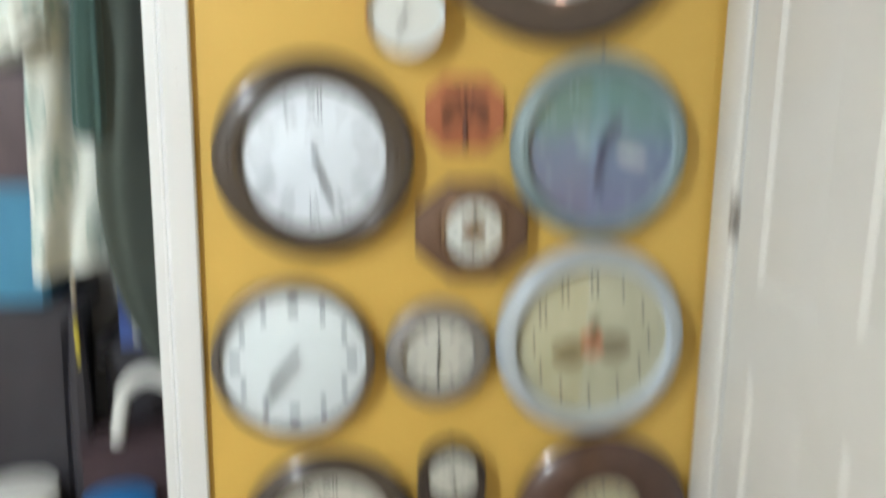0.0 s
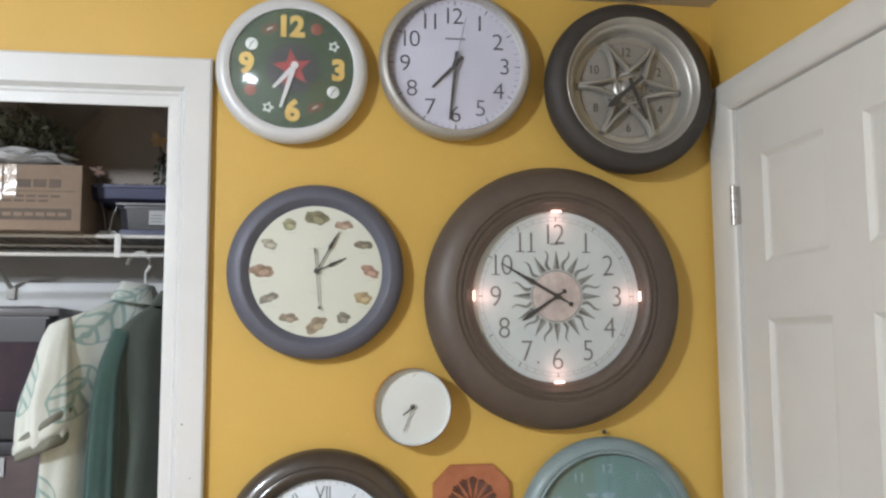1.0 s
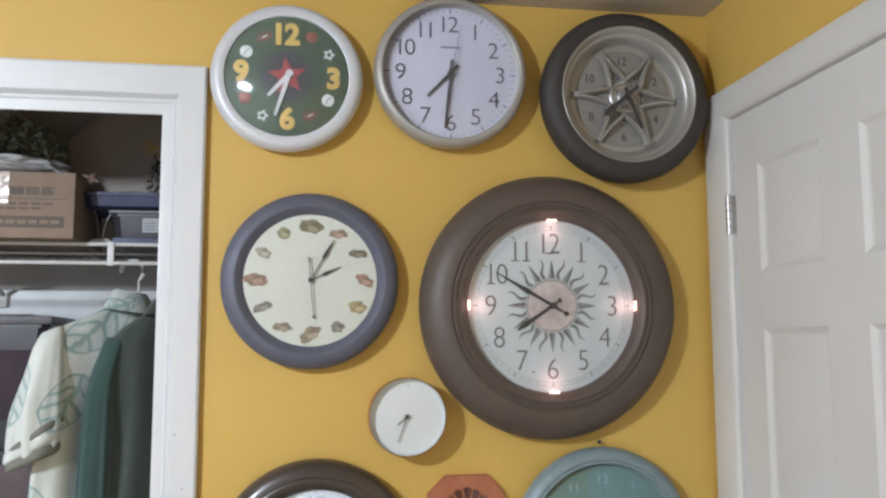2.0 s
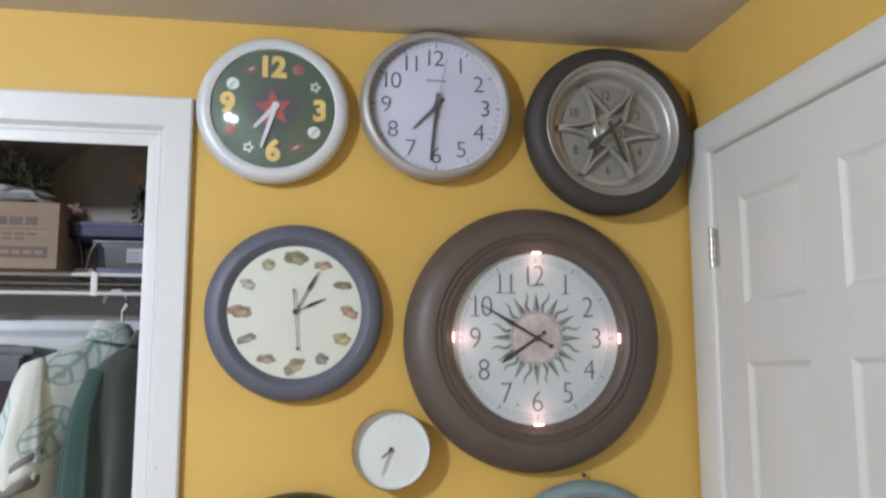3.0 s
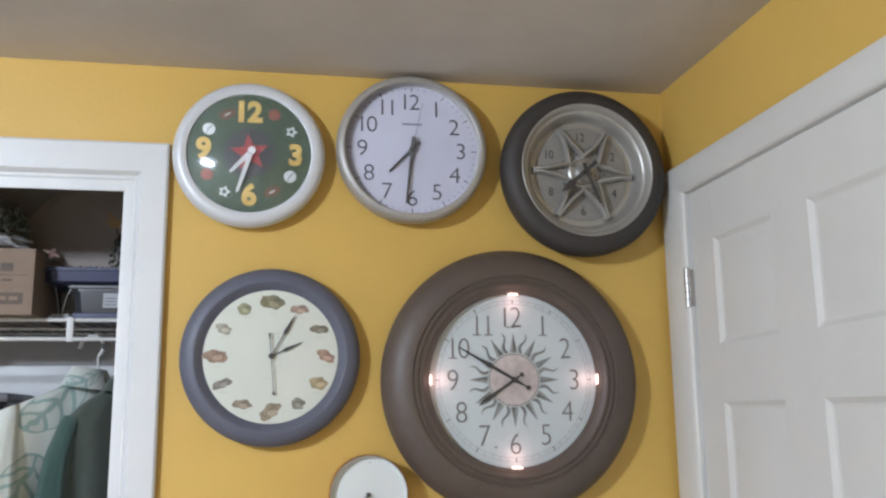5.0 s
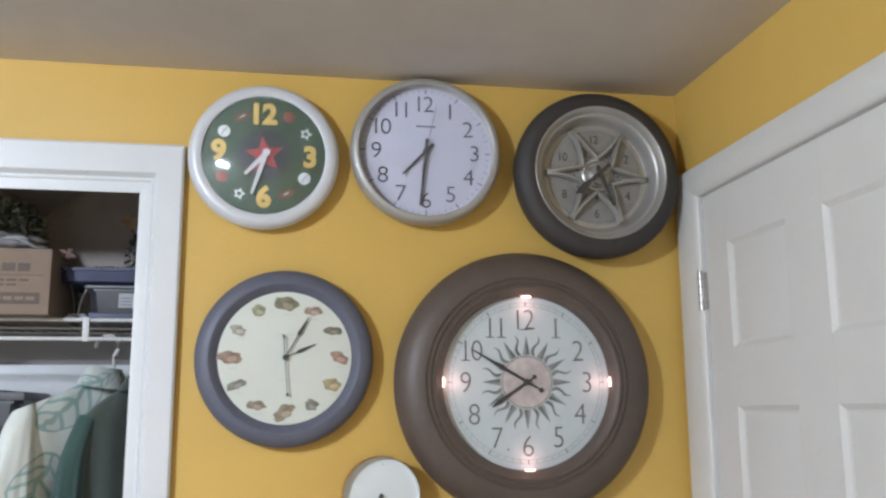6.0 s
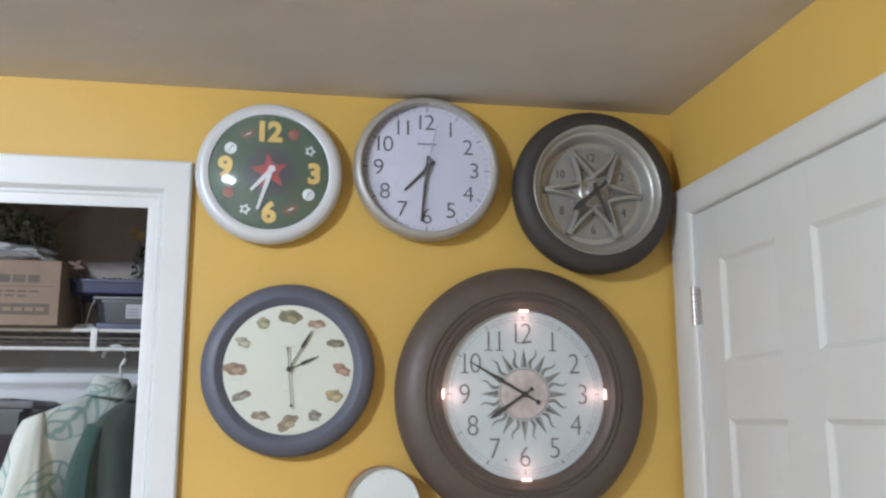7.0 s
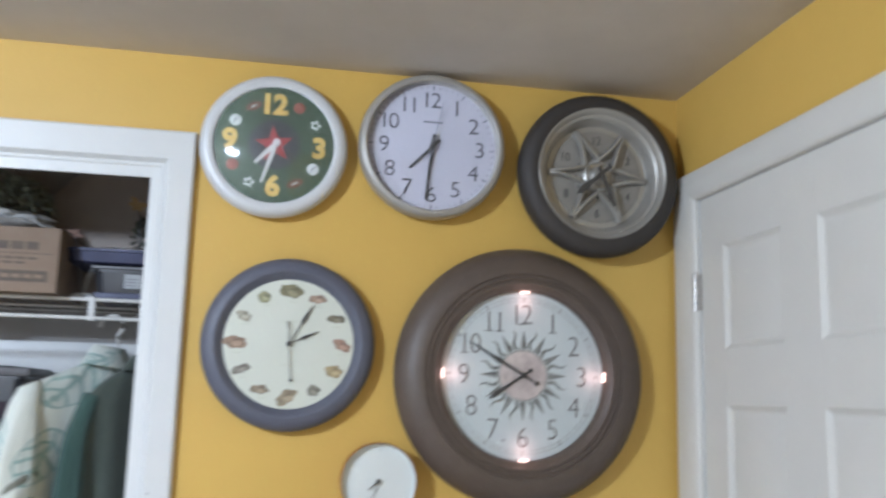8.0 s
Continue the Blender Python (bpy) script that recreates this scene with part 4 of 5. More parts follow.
c = clock(-0.539, 0.500, "narrow black arched clock with small ivory dial")
pts = [(0.069 * math.cos(q * math.pi / 16), 0.045 + 0.062 * math.sin(q * math.pi / 16)) for q in range(17)] + [(-0.069, -0.15), (-0.05, -0.165), (0.05, -0.165), (0.069, -0.15)]
bm = slab(pts, 0.0, 0.034)
bmesh.ops.bevel(bm, geom=[e for e in bm.edges if all(v.co.y < -0.02 for v in e.verts)], offset=0.006, segments=2, affect="EDGES")
M_BLACKWOOD = mat("black_stained_wood", (0.035, 0.026, 0.022), 0.4, second=(0.055, 0.04, 0.034), scale=40, mix=0.4)
part("case", bm, M_BLACKWOOD, c, "black stained wooden case")
disc(c, "dial", 0.052, 0.0345, 0.0015, M_IVORY, "ivory dial", z=0.04)
bm = lathe([(0.051, 0.034), (0.051, 0.038), (0.055, 0.039), (0.058, 0.034)], 64)
bmesh.ops.translate(bm, verts=bm.verts[:], vec=(0, 0, 0.04))
part("bezel", bm, M_BLACKWOOD, c)
for k in range(12):
    o = part("hour_bar", slab([(-0.0012, -0.006), (0.0012, -0.006), (0.0012, 0.006), (-0.0012, 0.006)], 0.0362, 0.0366), M_INKGREY, c, smooth=False)
    o.matrix_basis = pose(clockwise(k, 0.041)[0], 0, 0.04 + clockwise(k, 0.041)[1], 0, k * 30, 0)
hand(c, "hour_hand", -0.012, 0.022, [(-0.004, 0.0015), (0.025, 0.001)], 0.038, M_HAND, oz=0.04)
hand(c, "minute_hand", 0.006, -0.03, [(-0.004, 0.0015), (0.036, 0.001)], 0.0395, M_HAND, oz=0.04)
part("finial", lathe([(0, 0.03), (0.005, 0.028), (0.007, 0.02), (0.005, 0.012), (0, 0.01)], 16), M_BLACKWOOD, c).location = (0, 0, 0.111)

M_REDWOOD = mat("reddish_brown_wood", (0.085, 0.042, 0.028), 0.32, second=(0.055, 0.026, 0.018), scale=24, mix=0.5, coat=0.5)
c = clock(-0.214, 0.416, "wide reddish brown wooden clock with small straw dial")
part("frame", lathe([(0, 0), (0.178, 0.0), (0.188, 0.006), (0.190, 0.016)] + arc(0.1895, 0.02, 0.10, 0.044, 0.012, 14) + [(0.094, 0.040), (0.090, 0.026), (0, 0.026)], 128), M_REDWOOD, c)
disc(c, "dial", 0.0905, 0.0265, 0.002, M_STRAW, "straw-coloured dial")
for k in range(12):
    o = part("hour_bar", slab([(-0.002, -0.008), (0.002, -0.008), (0.002, 0.008), (-0.002, 0.008)], 0.0286, 0.0291), M_INKGREY, c, smooth=False)
    o.matrix_basis = pose(clockwise(k, 0.072)[0], 0, clockwise(k, 0.072)[1], 0, k * 30, 0)
hand(c, "hour_hand", 0.03, 0.02, [(-0.006, 0.002), (0.04, 0.0014)], 0.0305, M_HAND)
hand(c, "minute_hand", -0.02, 0.05, [(-0.006, 0.002), (0.06, 0.0014)], 0.032, M_HAND)

# ---- the closet ----
# ventilated wire shelf
M_WIRE = mat("white_coated_wire", (0.74, 0.73, 0.70), 0.4, second=(0.6, 0.59, 0.56), scale=40, mix=0.4)
shelf = thing("wire_shelf", -1.9, 0.27, 1.80, "white coated wire closet shelf with hanging rail", "shelf")
for name, y, z in (("front_wire", 0.0, 0.013), ("hanging_rail", -0.004, -0.028), ("back_wire", 0.325, 0.013), ("middle_wire", 0.16, 0.009)):
    part(name, tube([(-0.9, y, z), (1.196, y, z)], 0.0042 if name in ("front_wire", "hanging_rail") else 0.003, 10), M_WIRE, shelf)
# the white shelf wire again, greyed to paint in the dark under the shelf
M_DECKSHADE = mat("shade_grey_coated_wire", (0.26, 0.25, 0.245), 0.5, second=(0.2, 0.19, 0.185), scale=40)
deck = mesh("deck_wire", tube([(0, 0, 0.013), (0, 0.325, 0.013)], 0.0016, 6), M_DECKSHADE)
for k in range(83):
    part("deck_wire", deck, M_WIRE, shelf).location = (-0.9 + 0.0252 * k, 0, 0.002)
for x in (-0.55, 0.05, 0.651):
    part("strap", box(x - 0.007, x + 0.007, -0.008, -0.001, -0.034, 0.018, 0.002), M_WIRE, shelf)
for x in (-0.6, 0.337, 1.15):
    brace = part("brace", tube([(x, 0.0, 0.005), (x, 0.20, -0.035), (x, 0.322, -0.080)], [0.004, 0.004, 0.006], 8), M_WIRE, shelf)
    part("brace_foot", box(x - 0.011, x + 0.011, 0.316, 0.3295, -0.108, -0.076, 0.004), M_WIRE, brace)

# cardboard carton
M_CARD = mat("brown_cardboard", (0.29, 0.222, 0.165), 0.85, second=(0.25, 0.185, 0.135), scale=40, mix=0.4, bump=0.2, bump_scale=120)
M_CARDINK = mat("dark_carton_ink", (0.10, 0.083, 0.072), 0.8, second=(0.17, 0.135, 0.105), scale=90, mix=0.4)
M_TAPE = mat("clear_packing_tape", (0.38, 0.28, 0.19), 0.30, second=(0.48, 0.39, 0.30), scale=40, bump=1.0, bump_scale=28, coat=0.35)
carton = thing("cardboard_box", -1.55, 0.36, 1.8175, "brown cardboard shipping box with dark print and tape", "box")
part("carton", box(-0.24, 0.234, -0.143, 0.15, 0, 0.140, 0.003), M_CARD, carton)
part("flap_seam", box(-0.238, 0.232, -0.002, 0.002, 0.1402, 0.1412), M_CARDINK, carton)
for x0, x1, z0, z1 in ((0.075, 0.101, 0.091, 0.108), (0.106, 0.132, 0.091, 0.108), (0.137, 0.163, 0.091, 0.108), (0.168, 0.192, 0.091, 0.108), (0.040, 0.070, 0.091, 0.112), (-0.02, 0.22, 0.082, 0.0835)):
    part("print_bar", box(x0, x1, -0.1437, -0.1425, z0, z1), M_CARDINK, carton)
for z0, w in ((0.070, 0.20), (0.060, 0.17)):
    for k in range(9):
        x0 = -0.02 + k * 0.024
        if x0 < w:
            part("print_bar", box(x0, x0 + 0.019, -0.1437, -0.1425, z0, z0 + 0.0045), M_CARDINK, carton)
part("print_band", box(-0.02, 0.215, -0.1437, -0.1425, 0.022, 0.046), M_CARDINK, carton)
for k in range(10):
    part("band_bar", box(-0.01 + k * 0.022, 0.007 + k * 0.022, -0.1443, -0.1432, 0.030, 0.038), M_CARD, carton)
for x0, x1, z0 in ((0.052, 0.075, 0.062), (0.079, 0.104, 0.070)):
    rows = []
    for q in range(13):
        z = z0 + (0.139 - z0) * q / 12
        rows.append([(x0 + (x1 - x0) * p / 6, -0.1447 - 0.0035 * abs(noise.noise(Vector((p * 0.7 + x0 * 90, q * 0.5, 3.0)))), z) for p in range(7)])
    part("tape", loft(rows, cap=False), M_TAPE, carton, "shiny crinkled clear packing tape")


def lump(name, sx, sy, sz, material, parent, amount=0.35, freq=6.0, seed=0.0, sub=4, flat=True, label="", square=1.0):
    """A crumpled soft mass that sits on its base."""
    bm = bmesh.new()
    bmesh.ops.create_icosphere(bm, subdivisions=sub, radius=1)
    for v in bm.verts:
        p = v.co.copy()
        n = noise.noise(p * freq * 0.35 + Vector((seed, 0, 0))) + 0.55 * abs(noise.noise(p * freq + Vector((0, seed, 0))))
        p = Vector([math.copysign(abs(q) ** square, q) for q in p]) * (1 + amount * n)
        z = p.z * sz + sz
        v.co = (p.x * sx, p.y * sy, max(z, 0.0) if flat else z)
    return part(name, bm, material, parent, label, sharp=50)


M_BAGWHITE = mat("thin_white_plastic", (0.55, 0.55, 0.54), 0.35, second=(0.42, 0.42, 0.42), scale=30, bump=0.3, bump_scale=40)
# dark liner lightened to mid brown, in place of haze and light behind the header
M_BAGLIFTED = mat("lightened_dark_bin_liner", (0.36, 0.31, 0.27), 0.7, second=(0.42, 0.365, 0.32), scale=30, bump=0.5, bump_scale=30)
bag = thing("plastic_bag", -1.47, 0.33, 1.958, "crumpled white plastic bag on the cardboard box", "bag")
lump("bag_body", 0.105, 0.09, 0.024, M_BAGWHITE, bag, 0.4, 7, 2.0)
dark = thing("bin_liner", -1.12, 0.525, 1.818, "full dark plastic bag, colour lightened, at the back of the shelf", "bag")
lump("bag_body", 0.27, 0.065, 0.185, M_BAGLIFTED, dark, 0.16, 5, 5.0, square=0.55)
part("knot", tube([(0.02, 0, 0.36), (0.03, -0.01, 0.39), (0.05, -0.01, 0.41)], [0.03, 0.014, 0.03], 10), M_BAGLIFTED, dark)
dark2 = thing("bin_liner", -1.66, 0.545, 1.818, "full dark plastic bag, colour lightened, behind the cardboard box", "bag")
lump("bag_body", 0.22, 0.045, 0.20, M_BAGLIFTED, dark2, 0.2, 5, 8.0)
part("knot", tube([(0.02, 0, 0.38), (0.03, -0.01, 0.41), (0.05, -0.01, 0.43)], [0.025, 0.012, 0.025], 10), M_BAGLIFTED, dark2)


def foliage(name, x, y, z, sx, sy, sz, count, col, label, seed, leaf=0.014):
    root = thing(name, x, y, z, label, "artificial plant")
    m = mat("artificial_green_leaf", col, 0.7, second=tuple(v * 0.5 for v in col), scale=60, mix=0.6)
    g = random.Random(seed)
    leaves, bark = bmesh.new(), mat("brown_stem", (0.06, 0.04, 0.02), 0.8)
    for k in range(14):
        a, t = g.uniform(0, 6.28), g.uniform(0.3, 1)
        part("stem", tube([(0, 0, 0.0), (0.4 * sx * t * math.cos(a), 0.4 * sy * t * math.sin(a), 0.5 * sz), (sx * t * math.cos(a), sy * t * math.sin(a), sz * g.uniform(0.6, 1.2))], [0.0022, 0.0018, 0.001], 5), bark, root)
    for k in range(count):
        a, r = g.uniform(0, 6.28), math.sqrt(g.random())
        h = g.random()
        p = Vector((sx * r * math.cos(a) * (1.15 - 0.3 * h), sy * r * math.sin(a), sz * (0.12 + 1.1 * h * (1 - 0.35 * r))))
        q = Euler((g.uniform(-1.2, 1.2), g.uniform(-1.2, 1.2), g.uniform(0, 6.28))).to_matrix()
        s = leaf * g.uniform(0.6, 1.3)
        vs = [leaves.verts.new(p + q @ Vector(v) * s) for v in ((-1, 0, 0), (-0.2, 0.42, 0.12), (1, 0, 0.05), (-0.2, -0.42, 0.12), (-0.2, 0, -0.05))]
        for i, j in ((0, 1), (1, 2), (2, 3), (3, 0)):
            leaves.faces.new((vs[i], vs[j], vs[4]))
    tagged(part("leaves", leaves, m, root, smooth=False), kind="stuff")
    return root


# the first bunch has its green lightened to stand for haze and missing light
foliage("artificial_greenery", -1.50, 0.36, 2.0, 0.125, 0.10, 0.095, 1100, (0.30, 0.33, 0.26), "bunch of dusty artificial green leaves, lightened for haze, on the bag", 3, 0.011)
foliage("artificial_greenery", -1.15, 0.40, 1.927, 0.05, 0.05, 0.10, 220, (0.06, 0.065, 0.04), "small dark artificial plant on the navy tray", 8, 0.011)

# bins on the shelf
M_BLUEPLAST = mat("navy_blue_plastic", (0.045, 0.050, 0.118), 0.45, second=(0.035, 0.039, 0.090), scale=30, mix=0.4)
M_CLEARPLAST = mat("smoky_clear_plastic", (0.062, 0.064, 0.072), 0.28, second=(0.042, 0.042, 0.047), scale=14, mix=0.6, coat=0.4)
M_SMOKELID = mat("smoky_grey_plastic", (0.15, 0.145, 0.15), 0.4, second=(0.10, 0.095, 0.10), scale=20, mix=0.5)
M_LABEL = mat("white_paper_label", (0.45, 0.46, 0.47), 0.7)


def bin_box(root, w, dp, h, body, lid, taper=0.9, lid_h=0.022, over=0.008, base=None):
    """A tapered plastic bin with a rim, ribs and a lipped lid."""
    rows = []
    for z, k in ((0.0, taper), (0.004, taper + 0.01), (h - lid_h - 0.006, 1.0), (h - lid_h - 0.006, 1.03), (h - lid_h, 1.03)):
        c = 0.016
        hw, hd = w / 2 * k, dp / 2 * k
        rows.append([(hw - c, -hd, z), (hw, -hd + c, z), (hw, hd - c, z), (hw - c, hd, z), (-hw + c, hd, z), (-hw, hd - c, z), (-hw, -hd + c, z), (-hw + c, -hd, z)])
    part("bin_body", loft(rows), body, root)
    hw, hd = w / 2 * 1.03 + over, dp / 2 * 1.03 + over
    part("lid", box(-hw, hw, -hd, hd, h - lid_h, h, 0.006), lid, root)
    part("lid_ridge", box(-hw * 0.8, hw * 0.8, -hd * 0.75, hd * 0.75, h, h + 0.004, 0.002), lid, root)
    if base:
        part("base_rim", box(-w / 2 * taper - 0.006, w / 2 * taper + 0.006, -dp / 2 * taper - 0.006, dp / 2 * taper + 0.006, 0.0005, 0.016, 0.003), base, root)
    return root


r = thing("storage_bin", -1.12, 0.405, 1.8175, "smoky clear storage bin with white label on a wire shelf", "storage bin")
bin_box(r, 0.275, 0.20, 0.076, M_CLEARPLAST, M_SMOKELID, 0.94, 0.008, 0.004, M_BLUEPLAST)
part("label", box(-0.072, -0.036, -0.1045, -0.1005, 0.026, 0.058), M_LABEL, r, "white paper label")
for k in range(3):
    part("label_bar", box(-0.068, -0.044, -0.1052, -0.1046, 0.032 + 0.007 * k, 0.034 + 0.007 * k), M_INKGREY, r)
r = thing("tray", -1.16, 0.40, 1.8977, "long shallow navy blue plastic tray on the bin", "tray")
rows = []
for z, k in ((0.0, -0.008), (0.003, -0.004), (0.026, 0.0), (0.026, 0.005), (0.032, 0.005), (0.032, -0.004), (0.022, -0.006)):
    hw, hd, q = 0.160 + k, 0.110 + k, 0.018
    rows.append([(hw - q, -hd, z), (hw, -hd + q, z), (hw, hd - q, z), (hw - q, hd, z), (-hw + q, hd, z), (-hw, hd - q, z), (-hw, -hd + q, z), (-hw + q, -hd, z)])
part("tray_body", loft(rows), M_BLUEPLAST, r)
r = thing("folded_cloth", -1.285, 0.34, 1.8175, "small folded white packet on the wire shelf", "packet")
part("packet", box(-0.022, 0.026, -0.02, 0.02, 0, 0.010, 0.003), M_BAGWHITE, r)
part("wrap", box(-0.016, 0.020, -0.0205, 0.0205, 0.010, 0.014, 0.002), M_BAGWHITE, r)
M_PINK = mat("faded_pink_petal", (0.25, 0.16, 0.125), 0.7, second=(0.17, 0.10, 0.08), scale=40)
r = thing("silk_flower", -1.305, 0.33, 1.8175, "faded pink silk flower with wire stems", "artificial flower")
part("stem", tube([(0.02, 0, 0), (0.012, 0, 0.05), (0.0, 0, 0.10), (-0.002, -0.01, 0.145)], 0.0016, 6), M_INKGREY, r)
part("stem", tube([(0.02, 0, 0), (0.03, 0, 0.05), (0.045, 0, 0.085)], 0.0014, 6), M_WIRE, r)
for k in range(6):
    a = k * math.pi / 3
    bm = loft([[(0.0015, 0, -0.002), (0.0015, 0, 0.002), (-0.0015, 0, 0.002), (-0.0015, 0, -0.002)], [(0.012, -0.002, -0.006), (0.012, -0.001, 0.006), (0.0105, 0.002, 0.006), (0.0105, 0.002, -0.006)], [(0.024, -0.004, -0.0015), (0.024, -0.003, 0.0015), (0.023, -0.002, 0.0015), (0.023, -0.002, -0.0015)]])
    o = part("petal", bm, M_PINK, r, smooth=False)
    f = (0.75, 0.4, 0.6, 0.85, 0.45, 0.55)[k]
    o.matrix_basis = pose(-0.002, -0.012, 0.148, 25 * math.sin(k * 2.1), math.degrees(a) + 15 + 14 * math.cos(k * 1.7), 0) @ Matrix.Diagonal((f, 0.62, 0.45 + 0.3 * f, 1))

M_TAN = mat("tan_dried_petal", (0.42, 0.30, 0.15), 0.8, second=(0.32, 0.21, 0.10), scale=50, mix=0.5)
r = thing("dried_flower", -1.185, 0.37, 1.924, "tan dried flower standing in the navy tray", "artificial flower")
part("stem", tube([(0.01, 0, 0), (0.006, 0, 0.06), (0, -0.004, 0.125)], 0.0013, 6), M_INKGREY, r)
for k in range(5):
    bm = loft([[(0.001, 0, -0.002), (0.001, 0, 0.002), (-0.001, 0.001, 0.002), (-0.001, 0.001, -0.002)], [(0.010, -0.003, -0.007), (0.010, -0.003, 0.007), (0.009, 0.0, 0.007), (0.009, 0.0, -0.007)], [(0.021, -0.006, -0.003), (0.021, -0.006, 0.003), (0.020, -0.004, 0.003), (0.020, -0.004, -0.003)]])
    part("petal", bm, M_TAN, r, smooth=False).matrix_basis = pose(0, -0.006, 0.128, 0, 15 + 52 * k, 0)

# stacked bins under the shelf
M_SKY = mat("sky_blue_plastic", (0.085, 0.27, 0.42), 0.42, second=(0.07, 0.22, 0.36), scale=20, mix=0.4)
M_PLUM = mat("dark_plum_plastic", (0.050, 0.042, 0.047), 0.45, second=(0.12, 0.085, 0.088), scale=16, mix=0.6)
M_CHARCOAL = mat("charcoal_plastic", (0.028, 0.026, 0.032), 0.5, second=(0.045, 0.042, 0.05), scale=20, mix=0.5)
STACK = "stacked storage bins in the closet"
r = tagged(bin_box(thing("storage_bin", -1.68, 0.47, 0.0, "tall charcoal plastic storage bin on the floor", "storage bin", STACK), 0.62, 0.24, 0.82, M_CHARCOAL, M_CHARCOAL, 0.94, 0.04), "")
r = bin_box(thing("storage_bin", -1.672, 0.47, 0.8245, "sky blue plastic storage bin in a stack", "storage bin", STACK), 0.55, 0.22, 0.26, M_SKY, M_SKY, 0.95, 0.03)
r = bin_box(thing("storage_bin", -1.668, 0.48, 1.089, "smoky plum plastic bin with mixed dark contents", "storage bin", STACK), 0.53, 0.20, 0.28, M_PLUM, M_CHARCOAL, 0.95, 0.03)
part("paper_sheet", box(0.128, 0.174, -0.1055, -0.1035, 0.205, 0.246), M_LABEL, r, "white paper taped to the bin")
r = bin_box(thing("storage_bin", -1.655, 0.48, 1.3735, "smoky clear plastic bin with dark red clothes", "storage bin", STACK), 0.50, 0.20, 0.29, M_CLEARPLAST, M_SMOKELID, 0.93, 0.020)
part("folded_cloth", box(-0.23, 0.232, -0.1030, 0.08, 0.06, 0.215, 0.01), mat("dark_red_cloth", (0.075, 0.040, 0.048), 0.8, second=(0.04, 0.03, 0.04), scale=16, mix=0.6), r, "dark red folded cloth")
r = bin_box(thing("storage_bin", -1.13, 0.50, 0.0, "charcoal plastic storage trunk in the closet", "storage bin", STACK), 0.36, 0.20, 0.70, M_CHARCOAL, M_CHARCOAL, 0.97, 0.04)
M_COBALT = mat("cobalt_printed_card", (0.07, 0.11, 0.36), 0.5, second=(0.1, 0.16, 0.42), scale=18)
r = thing("carton", -1.235, 0.45, 0.7045, "small blue and white printed carton on the trunk", "box")
part("card", box(-0.036, 0.036, -0.04, 0.04, 0, 0.205, 0.002), M_COBALT, r)
part("card_panel", box(-0.006, 0.030, -0.0412, -0.0402, 0.01, 0.13), M_LABEL, r, "white printed panel")
M_YELLOW = mat("yellow_plastic", (0.5, 0.42, 0.06), 0.3)
r = thing("umbrella", -1.345, 0.30, 0.0, "slim closed umbrella with yellow tie leaning upright", "umbrella")
part("cover", tube([(0, 0, 0.07), (0.002, 0, 0.3), (0.004, 0, 0.62), (0.006, 0, 0.83)], [0.008, 0.024, 0.026, 0.012], 10), M_CHARCOAL, r)
part("ferrule", tube([(0, 0, 0), (0, 0, 0.08)], 0.004, 8), M_STEEL, r)
part("tie", tube([(0.0105, -0.012, 0.70), (0.010, -0.018, 0.80)], 0.006, 8), M_YELLOW, r)
part("handle", tube([(0.006, 0, 0.82), (0.007, 0, 0.90)], 0.007, 8), M_STEEL, r)
M_MAROON = mat("maroon_cloth", (0.06, 0.032, 0.036), 0.85, second=(0.04, 0.025, 0.03), scale=60, mix=0.5, bump=0.3)
r = thing("fabric_box", -1.215, 0.31, 0.0, "dark maroon fabric storage box in the closet", "storage box")
part("box_body", box(-0.12, 0.17, -0.075, 0.075, 0, 0.50, 0.012), M_MAROON, r)
part("box_lid", box(-0.125, 0.175, -0.08, 0.08, 0.50, 0.525, 0.008), M_MAROON, r)
M_HOSE = mat("white_ribbed_plastic", (0.70, 0.70, 0.66), 0.4, second=(0.6, 0.6, 0.56), scale=30)
r = thing("hose_coil", -1.185, 0.28, 0.525, "white plastic hose bent in an upright arch", "hose")
pts = [(0.062 * math.cos(math.pi * k / 18) * (1 if k < 18 else 1), -0.01, 0.075 + 0.075 * math.sin(math.pi * k / 18)) for k in range(19)]
pts = [(0.064, -0.01, 0.0)] + pts + [(-0.075, -0.012, 0.0)]
part("hose", tube(pts, 0.018, 14), M_HOSE, r)
M_BUCKET = mat("bright_blue_plastic", (0.03, 0.20, 0.50), 0.35, second=(0.03, 0.16, 0.42), scale=20)


def bucket(x, y, h, r0, material, label):
    root = thing("bucket", x, y, 0, label, "bucket")
    bm = lathe([(0, 0), (r0 * 0.8, 0.0), (r0 * 0.82, 0.004), (r0, h - 0.03), (r0 * 1.04, h - 0.03), (r0 * 1.04, h - 0.012), (r0 * 1.0, h - 0.006), (r0 * 0.6, h), (0, h + 0.004)], 40)
    bmesh.ops.rotate(bm, verts=bm.verts[:], cent=(0, 0, 0), matrix=Matrix.Rotation(radians(-90), 3, "X"))
    part("pail", bm, material, root)
    part("bail", tube([(r0 * 1.05 * math.cos(math.pi * k / 12), -r0 * 1.07 * math.sin(math.pi * k / 12), h - 0.035 - 0.05 * math.sin(math.pi * k / 12)) for k in range(13)], 0.0025, 6), M_STEEL, root)
    return root


bucket(-1.235, 0.14, 0.445, 0.075, M_BUCKET, "bright blue lidded plastic bucket on the closet floor")
bucket(-1.475, 0.25, 0.43, 0.085, M_HOSE, "white lidded plastic bucket on the closet floor")

